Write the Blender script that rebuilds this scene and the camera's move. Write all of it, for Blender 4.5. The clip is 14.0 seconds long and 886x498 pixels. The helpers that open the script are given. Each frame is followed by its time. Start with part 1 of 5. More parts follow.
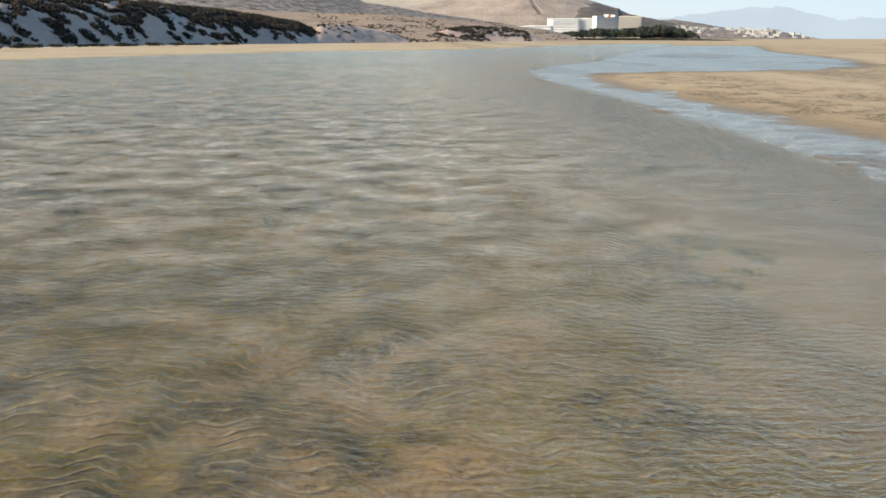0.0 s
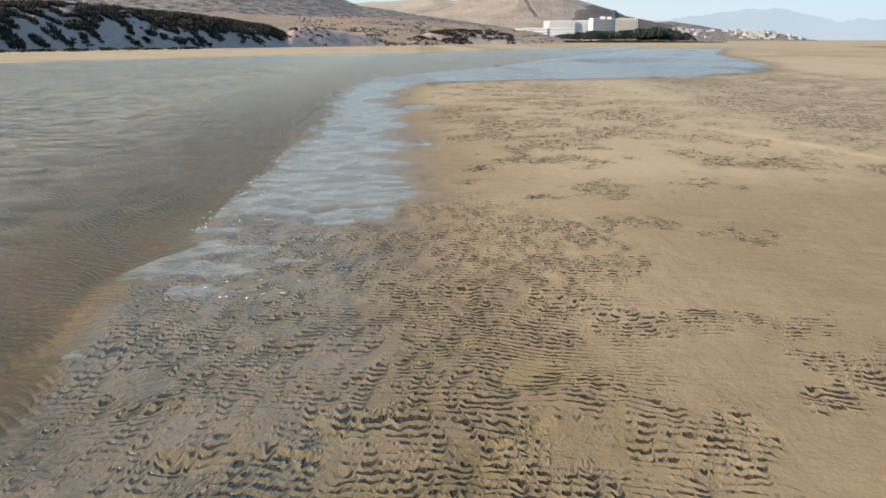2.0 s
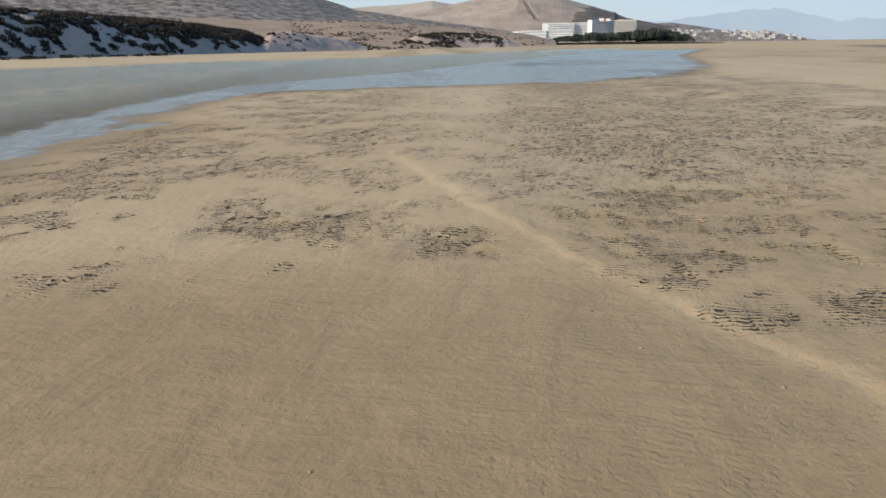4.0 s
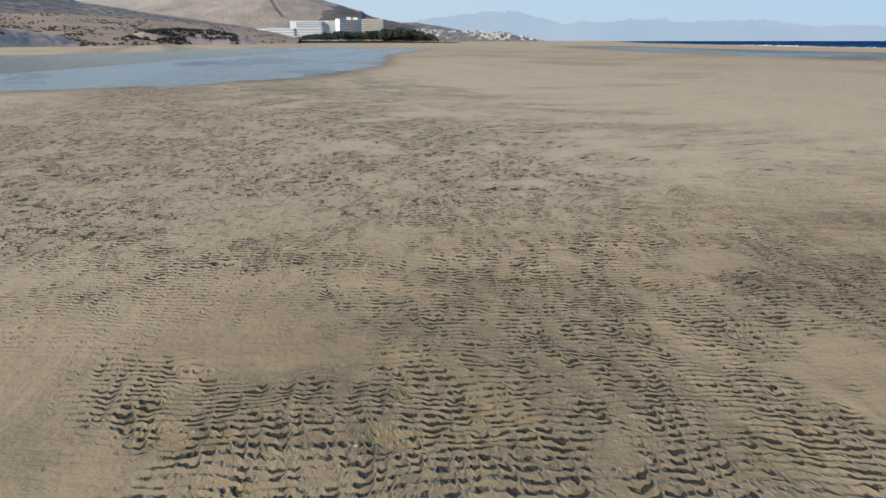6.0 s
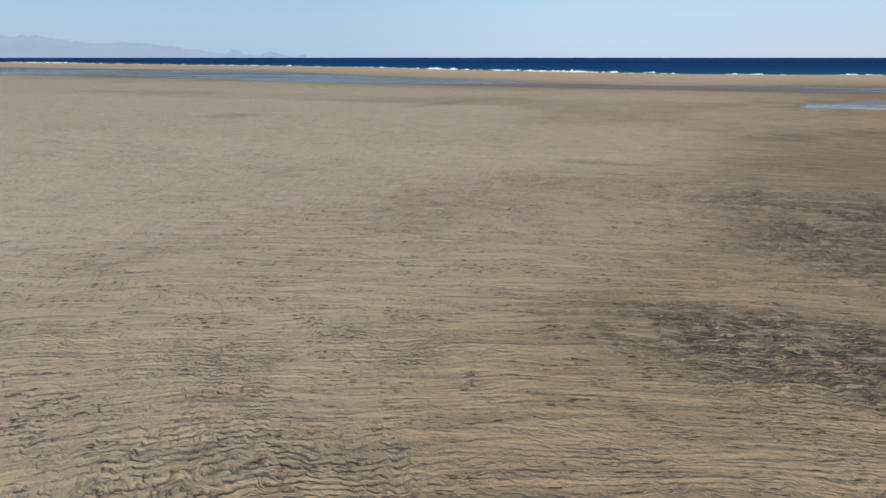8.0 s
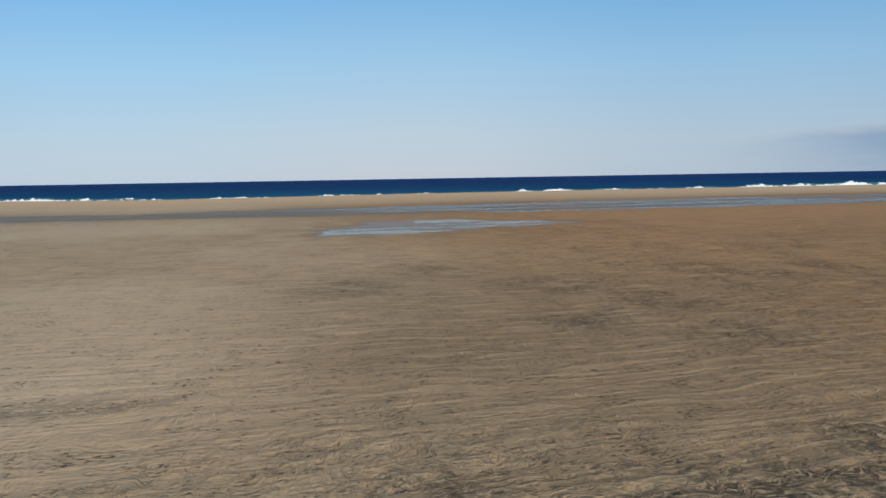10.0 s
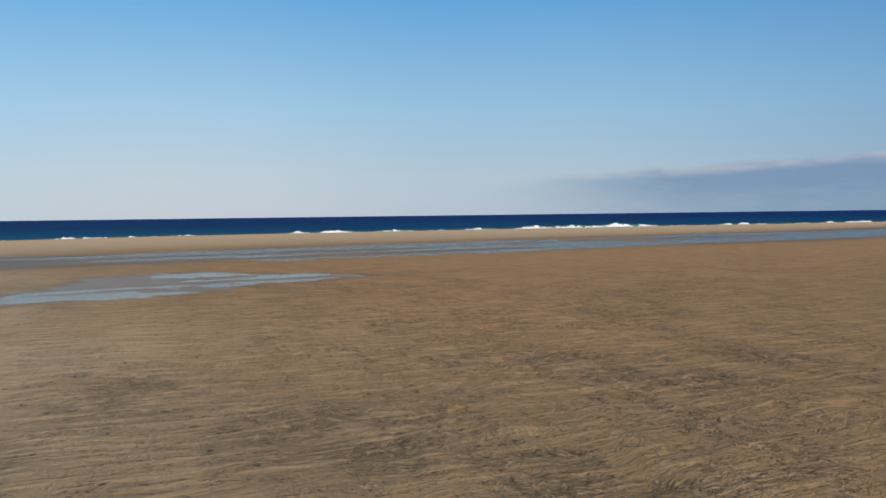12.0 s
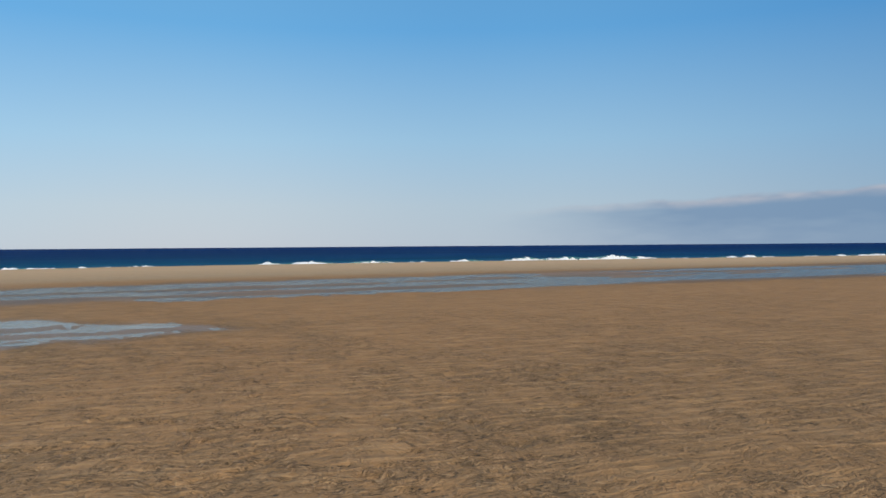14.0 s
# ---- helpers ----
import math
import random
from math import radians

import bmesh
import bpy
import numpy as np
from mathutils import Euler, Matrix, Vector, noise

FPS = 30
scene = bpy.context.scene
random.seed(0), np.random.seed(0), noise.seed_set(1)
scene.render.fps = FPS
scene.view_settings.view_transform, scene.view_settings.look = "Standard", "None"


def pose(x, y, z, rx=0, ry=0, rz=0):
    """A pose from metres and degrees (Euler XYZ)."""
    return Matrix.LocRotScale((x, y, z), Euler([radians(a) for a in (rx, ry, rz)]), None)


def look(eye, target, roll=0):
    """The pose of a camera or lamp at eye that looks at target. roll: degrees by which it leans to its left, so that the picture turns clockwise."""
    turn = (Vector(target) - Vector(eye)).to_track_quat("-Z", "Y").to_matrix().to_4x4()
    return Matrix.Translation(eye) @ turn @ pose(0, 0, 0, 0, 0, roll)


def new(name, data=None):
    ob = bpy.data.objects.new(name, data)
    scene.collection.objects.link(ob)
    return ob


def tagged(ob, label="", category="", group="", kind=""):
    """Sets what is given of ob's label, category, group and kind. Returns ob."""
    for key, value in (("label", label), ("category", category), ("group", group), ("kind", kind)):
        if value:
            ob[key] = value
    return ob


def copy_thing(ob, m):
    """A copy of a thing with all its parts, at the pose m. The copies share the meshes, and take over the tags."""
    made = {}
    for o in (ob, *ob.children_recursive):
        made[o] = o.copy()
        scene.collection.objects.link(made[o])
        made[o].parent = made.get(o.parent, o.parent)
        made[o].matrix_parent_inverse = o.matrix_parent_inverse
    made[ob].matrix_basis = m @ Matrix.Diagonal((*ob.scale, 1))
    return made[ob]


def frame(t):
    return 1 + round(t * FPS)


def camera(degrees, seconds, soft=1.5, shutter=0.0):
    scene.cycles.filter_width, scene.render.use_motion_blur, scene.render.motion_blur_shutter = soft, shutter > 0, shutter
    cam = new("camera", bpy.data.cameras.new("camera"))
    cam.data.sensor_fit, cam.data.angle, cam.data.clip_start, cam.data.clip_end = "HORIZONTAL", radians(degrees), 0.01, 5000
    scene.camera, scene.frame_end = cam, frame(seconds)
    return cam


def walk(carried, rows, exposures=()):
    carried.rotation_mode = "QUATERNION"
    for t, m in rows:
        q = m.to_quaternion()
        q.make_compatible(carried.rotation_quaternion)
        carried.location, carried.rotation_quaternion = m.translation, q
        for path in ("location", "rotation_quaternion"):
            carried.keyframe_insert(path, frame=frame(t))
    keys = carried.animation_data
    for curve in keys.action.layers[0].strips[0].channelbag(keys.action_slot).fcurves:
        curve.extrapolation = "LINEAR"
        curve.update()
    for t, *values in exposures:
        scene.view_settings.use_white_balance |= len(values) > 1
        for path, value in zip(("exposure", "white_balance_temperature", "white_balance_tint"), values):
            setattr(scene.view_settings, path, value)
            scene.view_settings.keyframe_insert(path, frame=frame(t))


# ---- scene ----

# ================= camera and its flight =================
cam = camera(58.08, 14.0, soft=1.6)
# seconds, x, y, z, heading clockwise from +y, tilt, roll
PATH = [
    (0.00, 0.000, 0.000, 1.800, 1.99, -14.83, 0.12),
    (0.50, 2.256, 0.880, 1.810, 1.97, -14.79, 0.03),
    (1.00, 4.444, 1.659, 1.862, 1.96, -14.72, 0.03),
    (1.50, 6.490, 2.599, 1.897, 2.00, -14.68, -0.05),
    (2.00, 8.677, 3.526, 1.938, 1.98, -14.64, -0.10),
    (2.20, 9.525, 3.907, 1.955, 2.29, -14.60, -0.24),
    (2.50, 10.748, 4.494, 1.970, 2.33, -14.57, -0.35),
    (2.80, 11.843, 5.127, 1.968, 2.26, -14.53, -0.48),
    (3.10, 12.847, 5.792, 1.953, 2.11, -14.49, -0.61),
    (3.40, 13.801, 6.476, 1.930, 1.95, -14.45, -0.71),
    (3.70, 14.745, 7.164, 1.904, 1.81, -14.42, -0.75),
    (4.00, 15.717, 7.844, 1.880, 1.74, -14.40, -0.71),
    (4.30, 16.757, 8.501, 1.861, 1.80, -14.40, -0.55),
    (4.50, 17.465, 8.948, 1.858, 2.02, -14.50, -0.29),
    (5.00, 19.294, 9.997, 1.829, 2.13, -14.43, -0.02),
    (5.50, 21.100, 11.107, 1.821, 7.48, -14.54, -0.16),
    (6.00, 22.890, 12.114, 1.808, 19.08, -14.63, -0.02),
    (6.50, 24.663, 13.018, 1.816, 30.63, -14.58, 0.06),
    (7.00, 26.376, 13.821, 1.813, 41.94, -14.49, -0.07),
    (7.50, 28.188, 14.566, 1.804, 53.92, -14.39, -0.09),
    (8.00, 30.046, 15.182, 1.814, 66.43, -13.51, -0.00),
    (8.50, 31.866, 15.754, 1.830, 78.66, -10.53, -0.19),
    (8.70, 32.601, 15.999, 1.838, 83.11, -9.65, -0.46),
    (9.00, 33.711, 16.294, 1.837, 89.44, -8.15, -0.64),
    (9.30, 34.838, 16.483, 1.819, 94.35, -6.96, -0.79),
    (9.60, 35.963, 16.571, 1.790, 98.19, -6.02, -0.90),
    (9.90, 37.069, 16.563, 1.758, 101.28, -5.29, -0.97),
    (10.20, 38.136, 16.467, 1.732, 103.98, -4.74, -0.98),
    (10.50, 39.147, 16.287, 1.717, 106.62, -4.31, -0.94),
    (10.80, 40.083, 16.030, 1.723, 109.54, -3.97, -0.83),
    (11.00, 40.693, 15.855, 1.732, 111.65, -3.66, -0.84),
    (11.50, 42.167, 15.343, 1.764, 116.95, -3.10, -0.79),
    (12.00, 43.517, 14.515, 1.788, 118.23, -2.43, -0.72),
    (12.50, 44.769, 13.422, 1.799, 118.12, -1.87, -0.63),
    (13.00, 45.932, 12.144, 1.806, 118.00, -1.33, -0.55),
    (13.50, 46.993, 10.721, 1.793, 117.88, -0.79, -0.49),
    (14.00, 48.128, 9.063, 1.763, 117.84, -0.23, -0.43),
]


def flight_row(t, x, y, z, head, tilt, roll):
    a, b = radians(head), radians(tilt)
    way = Vector((math.sin(a) * math.cos(b), math.cos(a) * math.cos(b), math.sin(b)))
    eye = Vector((x, y, z))
    return (t, look(eye, eye + way, roll))


walk(cam, [flight_row(*r) for r in PATH], exposures=[(0.0, 0.64, 7100, 10), (0.5, 0.56, 7050, 10), (1.0, 0.57, 7000, 10), (1.5, 0.64, 6900, 10), (2.0, 0.55, 6850, 10), (4.5, 0.26, 6500, 10), (6.0, 0.20, 6200, 10), (7.0, 0.16, 6250, 10), (8.0, 0.06, 6100, 10), (8.5, -0.05, 6100, 10), (11.0, -0.08, 6550, 10), (14.0, -0.08, 6550, 10)])

# ================= world and sun =================
SUN_AZ, SUN_EL = -108.0, 29.0
world = bpy.data.worlds.new("world")
scene.world = world
world.use_nodes = True
wn, wl = world.node_tree.nodes, world.node_tree.links
wn.clear()
w_out = wn.new("ShaderNodeOutputWorld")
w_bg = wn.new("ShaderNodeBackground")
w_sky = wn.new("ShaderNodeTexSky")
w_sky.sky_type = "NISHITA"
w_sky.sun_disc = False
w_sky.sun_elevation = radians(SUN_EL)
w_sky.sun_rotation = radians(SUN_AZ % 360)
w_sky.air_density = 1.0
w_sky.dust_density = 0.3
w_sky.ozone_density = 2.0
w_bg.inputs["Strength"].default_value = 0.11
# sea haze: hand-set gradient, scaled up for the low strength, over most of the clear sky
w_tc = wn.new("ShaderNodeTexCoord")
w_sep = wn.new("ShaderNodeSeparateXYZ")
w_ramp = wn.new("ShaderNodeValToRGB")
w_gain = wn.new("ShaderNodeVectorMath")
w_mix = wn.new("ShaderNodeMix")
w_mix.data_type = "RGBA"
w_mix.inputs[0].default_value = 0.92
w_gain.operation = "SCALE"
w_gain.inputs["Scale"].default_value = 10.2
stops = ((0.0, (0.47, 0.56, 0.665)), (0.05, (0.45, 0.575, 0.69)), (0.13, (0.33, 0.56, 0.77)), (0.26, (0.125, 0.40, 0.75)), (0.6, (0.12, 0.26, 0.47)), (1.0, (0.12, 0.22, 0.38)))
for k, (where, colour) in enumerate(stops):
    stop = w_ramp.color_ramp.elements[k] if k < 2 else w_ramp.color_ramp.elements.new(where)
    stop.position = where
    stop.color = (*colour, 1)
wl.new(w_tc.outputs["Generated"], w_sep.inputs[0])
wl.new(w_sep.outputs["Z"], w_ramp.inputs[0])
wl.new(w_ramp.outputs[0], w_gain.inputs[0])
# the haze is thinner and bluer over the land and to the south-east than over the open sea
w_turn = wn.new("ShaderNodeMath")
w_turn.operation = "ARCTAN2"
w_part = wn.new("ShaderNodeMapRange")
w_part.inputs[1].default_value, w_part.inputs[2].default_value = -math.pi, math.pi
w_veil = wn.new("ShaderNodeValToRGB")
w_tint = wn.new("ShaderNodeMix")
w_tint.data_type, w_tint.blend_type = "RGBA", "MULTIPLY"
w_tint.inputs[0].default_value = 1.0
for k, (bearing, colour) in enumerate(((-180, (0.85, 0.88, 0.92)), (-100, (0.9, 0.9, 0.9)), (0, (0.93, 0.90, 0.87)), (52, (0.76, 0.83, 0.88)), (80, (0.98, 0.99, 0.99)), (100, (1.03, 0.98, 0.95)), (122, (0.88, 0.89, 0.90)), (164, (0.52, 0.63, 0.74)))):
    stop = w_veil.color_ramp.elements[k] if k < 2 else w_veil.color_ramp.elements.new((bearing + 180) / 360)
    stop.position = (bearing + 180) / 360
    w_veil.color_ramp.interpolation = "EASE"
    stop.color = (*colour, 1)
wl.new(w_sep.outputs["X"], w_turn.inputs[0])
wl.new(w_sep.outputs["Y"], w_turn.inputs[1])
wl.new(w_turn.outputs[0], w_part.inputs[0])
wl.new(w_part.outputs[0], w_veil.inputs[0])
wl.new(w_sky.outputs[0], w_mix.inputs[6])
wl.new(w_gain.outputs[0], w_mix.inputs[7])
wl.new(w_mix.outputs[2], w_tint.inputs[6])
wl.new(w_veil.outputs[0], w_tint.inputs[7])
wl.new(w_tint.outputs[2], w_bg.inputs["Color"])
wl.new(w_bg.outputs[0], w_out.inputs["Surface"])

sun = new("sun", bpy.data.lights.new("sun", "SUN"))
sun.data.energy = 4.8
sun.data.angle = radians(0.5)
sun.data.color = (1.0, 0.87, 0.68)
s_az, s_el = radians(SUN_AZ), radians(SUN_EL)
sun.matrix_world = look((0, 0, 0), (-math.sin(s_az) * math.cos(s_el), -math.cos(s_az) * math.cos(s_el), -math.sin(s_el)))
sun.location = (-30, -30, 60)

# ================= materials =================
def material(name):
    m = bpy.data.materials.new(name)
    m.use_nodes = True
    nt = m.node_tree
    nt.nodes.clear()
    return m, nt.nodes, nt.links


def node(ns, kind, **kw):
    n = ns.new(kind)
    for key, value in kw.items():
        n.inputs[key].default_value = value
    return n


def mixcol(ns, ls, fac, a, b, blend="MIX"):
    n = ns.new("ShaderNodeMix")
    n.data_type = "RGBA"
    n.blend_type = blend
    for sock, v in ((n.inputs[0], fac), (n.inputs[6], a), (n.inputs[7], b)):
        if hasattr(v, "is_output"):
            ls.new(v, sock)
        elif isinstance(v, (tuple, list)):
            sock.default_value = (*v, 1.0)
        else:
            sock.default_value = v
    return n.outputs[2]


def remap(ns, ls, v, a, b, c=0.0, d=1.0):
    n = ns.new("ShaderNodeMapRange")
    n.inputs[1].default_value, n.inputs[2].default_value = a, b
    n.inputs[3].default_value, n.inputs[4].default_value = c, d
    ls.new(v, n.inputs[0])
    return n.outputs[0]


def arith(ns, ls, op, a, b):
    n = ns.new("ShaderNodeMath")
    n.operation = op
    for sock, v in ((n.inputs[0], a), (n.inputs[1], b)):
        if hasattr(v, "is_output"):
            ls.new(v, sock)
        else:
            sock.default_value = v
    return n.outputs[0]


def tex_noise(ns, ls, scale, detail=4.0, rough=0.55, stretch=None, turn=0.0):
    tc = ns.new("ShaderNodeTexCoord")
    n = node(ns, "ShaderNodeTexNoise", Scale=scale, Detail=detail, Roughness=rough)
    if stretch:
        mp = ns.new("ShaderNodeMapping")
        mp.inputs["Scale"].default_value = stretch
        mp.inputs["Rotation"].default_value = (0, 0, turn)
        ls.new(tc.outputs["Object"], mp.inputs[0])
        ls.new(mp.outputs[0], n.inputs["Vector"])
    else:
        ls.new(tc.outputs["Object"], n.inputs["Vector"])
    return n.outputs[0]


def surface(ns, ls, color, rough=0.8, bump=None, bump_strength=0.3, bump_dist=0.02, spec=0.3):
    out = ns.new("ShaderNodeOutputMaterial")
    p = ns.new("ShaderNodeBsdfPrincipled")
    if hasattr(color, "is_output"):
        ls.new(color, p.inputs["Base Color"])
    else:
        p.inputs["Base Color"].default_value = (*color, 1)
    if hasattr(rough, "is_output"):
        ls.new(rough, p.inputs["Roughness"])
    else:
        p.inputs["Roughness"].default_value = rough
    p.inputs["Specular IOR Level"].default_value = spec
    if bump is not None:
        b = node(ns, "ShaderNodeBump", Strength=bump_strength, Distance=bump_dist)
        ls.new(bump, b.inputs["Height"])
        ls.new(b.outputs[0], p.inputs["Normal"])
    ls.new(p.outputs[0], out.inputs["Surface"])
    return p


def rough_stuff(name, a, b, scale, rough=0.85, bump=0.4, dist=0.02, detail=5.0, spec=0.2, lo=0.35, hi=0.65):
    """Two colours broken up by noise at two scales."""
    m, ns, ls = material(name)
    big = tex_noise(ns, ls, scale, detail)
    fine = tex_noise(ns, ls, scale * 9.0, 3.0)
    mix = arith(ns, ls, "ADD", arith(ns, ls, "MULTIPLY", big, 0.65), arith(ns, ls, "MULTIPLY", fine, 0.35))
    col = mixcol(ns, ls, remap(ns, ls, mix, lo, hi), a, b)
    surface(ns, ls, col, rough, mix, bump, dist, spec)
    return m


def sand_material():
    """Sand: dry tan, darker where wet, tongue-shaped ripples with dark sediment and painted shade in the hollows, low
    lineations, weed films and fine grain.
    """
    m, ns, ls = material("sand")

    def attr(name):
        n = ns.new("ShaderNodeAttribute")
        n.attribute_name = name
        return n.outputs["Fac"]

    def add(a, b):
        return arith(ns, ls, "ADD", a, b)

    def sub(a, b):
        return arith(ns, ls, "SUBTRACT", a, b)

    def mul(*values):
        out = values[0]
        for v in values[1:]:
            out = arith(ns, ls, "MULTIPLY", out, v)
        return out

    def most(a, b):
        return arith(ns, ls, "MAXIMUM", a, b)

    def span(v, lo, hi, c=0.0, d=1.0):
        return remap(ns, ls, v, lo, hi, c, d)
    wet, dark, weed, tone, rip = attr("wet"), attr("dark"), attr("weed"), attr("tone"), attr("rip")
    ru, rv, flow, bed, lin, gloss = attr("ripple_across"), attr("ripple_along"), attr("flow"), attr("bed"), attr("lineation"), attr("gloss")

    def field(su, sv, detail, rough=0.5, dist=0.0, shift=None):
        c = ns.new("ShaderNodeCombineXYZ")
        ls.new(mul(ru if shift is None else add(ru, shift), su), c.inputs[0])
        ls.new(mul(rv, sv), c.inputs[1])
        n = node(ns, "ShaderNodeTexNoise", Scale=1.0, Detail=detail, Roughness=rough, Distortion=dist)
        ls.new(c.outputs[0], n.inputs["Vector"])
        return n.outputs[0]
    n_big = tex_noise(ns, ls, 0.35, 5.0, 0.6)
    n_mid = tex_noise(ns, ls, 2.6, 6.0, 0.62)
    n_fine = tex_noise(ns, ls, 60.0, 3.0, 0.65)
    speck = tex_noise(ns, ls, 24.0, 4.0, 0.7)
    n_mott = tex_noise(ns, ls, 9.0, 4.0, 0.65)
    n_streak = field(0.8, 2.4, 5.0, 0.6, 0.8)
    meander = field(1.1, 1.5, 3.0, 0.55)

    # tongue-shaped current ripples, in trains that run with the flow
    side = mul(arith(ns, ls, "ABSOLUTE", sub(field(3.0, 7.6, 2.0, 0.5), 0.5), 0.0), 2.0)
    p = arith(ns, ls, "FRACT", sub(add(mul(ru, 13.5), add(mul(meander, 2.6), mul(n_mott, 1.1))), mul(side, 1.5)), 0.0)
    mound = mul(span(p, 0.16, 0.42), span(p, 1.0, 0.42))
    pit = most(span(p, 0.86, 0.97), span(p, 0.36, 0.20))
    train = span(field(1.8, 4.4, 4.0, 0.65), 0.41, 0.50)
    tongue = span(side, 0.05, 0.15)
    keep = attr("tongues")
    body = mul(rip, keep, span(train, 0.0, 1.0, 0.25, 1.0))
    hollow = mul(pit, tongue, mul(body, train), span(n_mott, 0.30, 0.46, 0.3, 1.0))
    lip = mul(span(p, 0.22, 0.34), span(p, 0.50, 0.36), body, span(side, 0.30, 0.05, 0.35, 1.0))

    # swirling lines that the ebb has drawn, dark in their hollows and light on crests
    warp = add(mul(sub(field(2.6, 3.4, 3.0, 0.6), 0.5), 0.60), mul(sub(field(9.0, 9.0, 2.0), 0.5), 0.07))
    strand = field(36.0, 7.5, 3.0, 0.6, 0.3, warp)
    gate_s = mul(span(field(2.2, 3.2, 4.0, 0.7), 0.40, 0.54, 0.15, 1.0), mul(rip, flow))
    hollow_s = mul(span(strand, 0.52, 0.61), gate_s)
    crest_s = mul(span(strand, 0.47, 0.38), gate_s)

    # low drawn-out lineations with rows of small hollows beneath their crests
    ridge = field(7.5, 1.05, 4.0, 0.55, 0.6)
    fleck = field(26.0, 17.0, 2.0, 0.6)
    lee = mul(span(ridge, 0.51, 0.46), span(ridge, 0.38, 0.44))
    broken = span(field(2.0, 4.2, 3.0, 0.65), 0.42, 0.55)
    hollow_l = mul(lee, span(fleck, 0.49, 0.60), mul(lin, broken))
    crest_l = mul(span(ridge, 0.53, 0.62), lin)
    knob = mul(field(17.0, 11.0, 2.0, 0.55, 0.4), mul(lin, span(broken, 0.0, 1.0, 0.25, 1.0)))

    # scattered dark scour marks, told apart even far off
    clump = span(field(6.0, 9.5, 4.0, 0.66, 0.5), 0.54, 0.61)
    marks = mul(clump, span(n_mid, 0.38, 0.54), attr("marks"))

    # long sinuous ripples on the bed of the lagoon
    bend = mul(field(0.75, 1.25, 2.5, 0.5), 8.0)
    pb = arith(ns, ls, "FRACT", add(mul(ru, 9.0), add(bend, mul(n_mott, 0.5))), 0.0)
    shape_b = mul(span(pb, 0.0, 0.72), span(pb, 1.0, 0.78))
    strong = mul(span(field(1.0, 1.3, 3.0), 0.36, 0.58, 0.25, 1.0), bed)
    # dark lee lines and bright facets: ripple shading painted into the bed colour
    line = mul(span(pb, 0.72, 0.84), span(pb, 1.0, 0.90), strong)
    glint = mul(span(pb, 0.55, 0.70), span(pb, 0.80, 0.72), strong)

    base = mixcol(ns, ls, span(n_big, 0.35, 0.65), (0.360, 0.266, 0.163), (0.413, 0.312, 0.197))
    base = mixcol(ns, ls, tone, base, (0.305, 0.196, 0.104))
    base = mixcol(ns, ls, span(n_streak, 0.45, 0.70, 0.0, 0.40), base, (0.267, 0.197, 0.124))
    base = mixcol(ns, ls, span(n_mid, 0.42, 0.72, 0.0, 0.35), base, (0.255, 0.187, 0.113))
    base = mixcol(ns, ls, span(n_mott, 0.50, 0.72, 0.0, 0.30), base, (0.220, 0.166, 0.100))
    # lee sides of the lineations, their shade put into the colour
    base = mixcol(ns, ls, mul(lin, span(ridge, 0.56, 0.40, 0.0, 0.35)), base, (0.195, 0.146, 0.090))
    grain = mixcol(ns, ls, span(n_fine, 0.3, 0.7), (0.86, 0.86, 0.86), (1.11, 1.11, 1.10))
    base = mixcol(ns, ls, 1.0, base, grain, "MULTIPLY")
    base = mixcol(ns, ls, attr("pale"), base, (0.455, 0.360, 0.243))
    base = mixcol(ns, ls, mul(wet, 0.80), base, (0.168, 0.122, 0.070))
    base = mixcol(ns, ls, mul(weed, span(n_mott, 0.36, 0.56, 0.25, 1.0)), base, (0.185, 0.160, 0.022))
    base = mixcol(ns, ls, mul(dark, span(strand, 0.43, 0.51, 0.12, 1.0)), base, (0.042, 0.038, 0.026))
    base = mixcol(ns, ls, mul(rip, span(n_mid, 0.35, 0.6, 0.08, 0.35)), base, (0.205, 0.155, 0.096))
    base = mixcol(ns, ls, span(speck, 0.60, 0.70, 0.0, 0.40), base, (0.150, 0.112, 0.070))
    base = mixcol(ns, ls, mul(bed, span(speck, 0.46, 0.62, 0.0, 0.70)), base, (0.118, 0.086, 0.040))
    base = mixcol(ns, ls, bed, base, mixcol(ns, ls, 1.0, base, (0.78, 0.74, 0.66), "MULTIPLY"))
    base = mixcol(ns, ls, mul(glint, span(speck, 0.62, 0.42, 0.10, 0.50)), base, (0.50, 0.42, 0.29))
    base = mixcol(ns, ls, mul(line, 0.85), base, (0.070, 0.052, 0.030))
    # pale lips and crests: sunlit edges painted into the colour
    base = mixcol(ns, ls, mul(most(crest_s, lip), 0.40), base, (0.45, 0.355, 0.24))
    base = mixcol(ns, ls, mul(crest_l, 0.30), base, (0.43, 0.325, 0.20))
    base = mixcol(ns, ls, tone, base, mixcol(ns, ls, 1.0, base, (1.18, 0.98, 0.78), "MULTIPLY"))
    # hollows and marks darkened in colour for ripple shade as well as sediment
    silt_shading = most(most(mul(hollow, span(lin, 0.3, 0.9, 1.0, 0.40)), mul(hollow_s, span(lin, 0.2, 0.9, 0.62, 0.30))), most(mul(hollow_l, 0.40), marks))
    base = mixcol(ns, ls, span(silt_shading, 0.04, 0.42, 0.0, 0.92), base, (0.034, 0.027, 0.019))
    rough = mixcol(ns, ls, gloss, (0.93, 0.93, 0.93), (0.30, 0.30, 0.30))
    h = add(mul(n_mid, 0.020), mul(n_fine, 0.0012))
    h = add(h, mul(n_streak, 0.012))
    h = add(h, add(mul(n_mott, 0.006), mul(speck, 0.004)))
    h = add(h, sub(mul(mound, mul(body, 0.014)), mul(hollow, 0.017)))
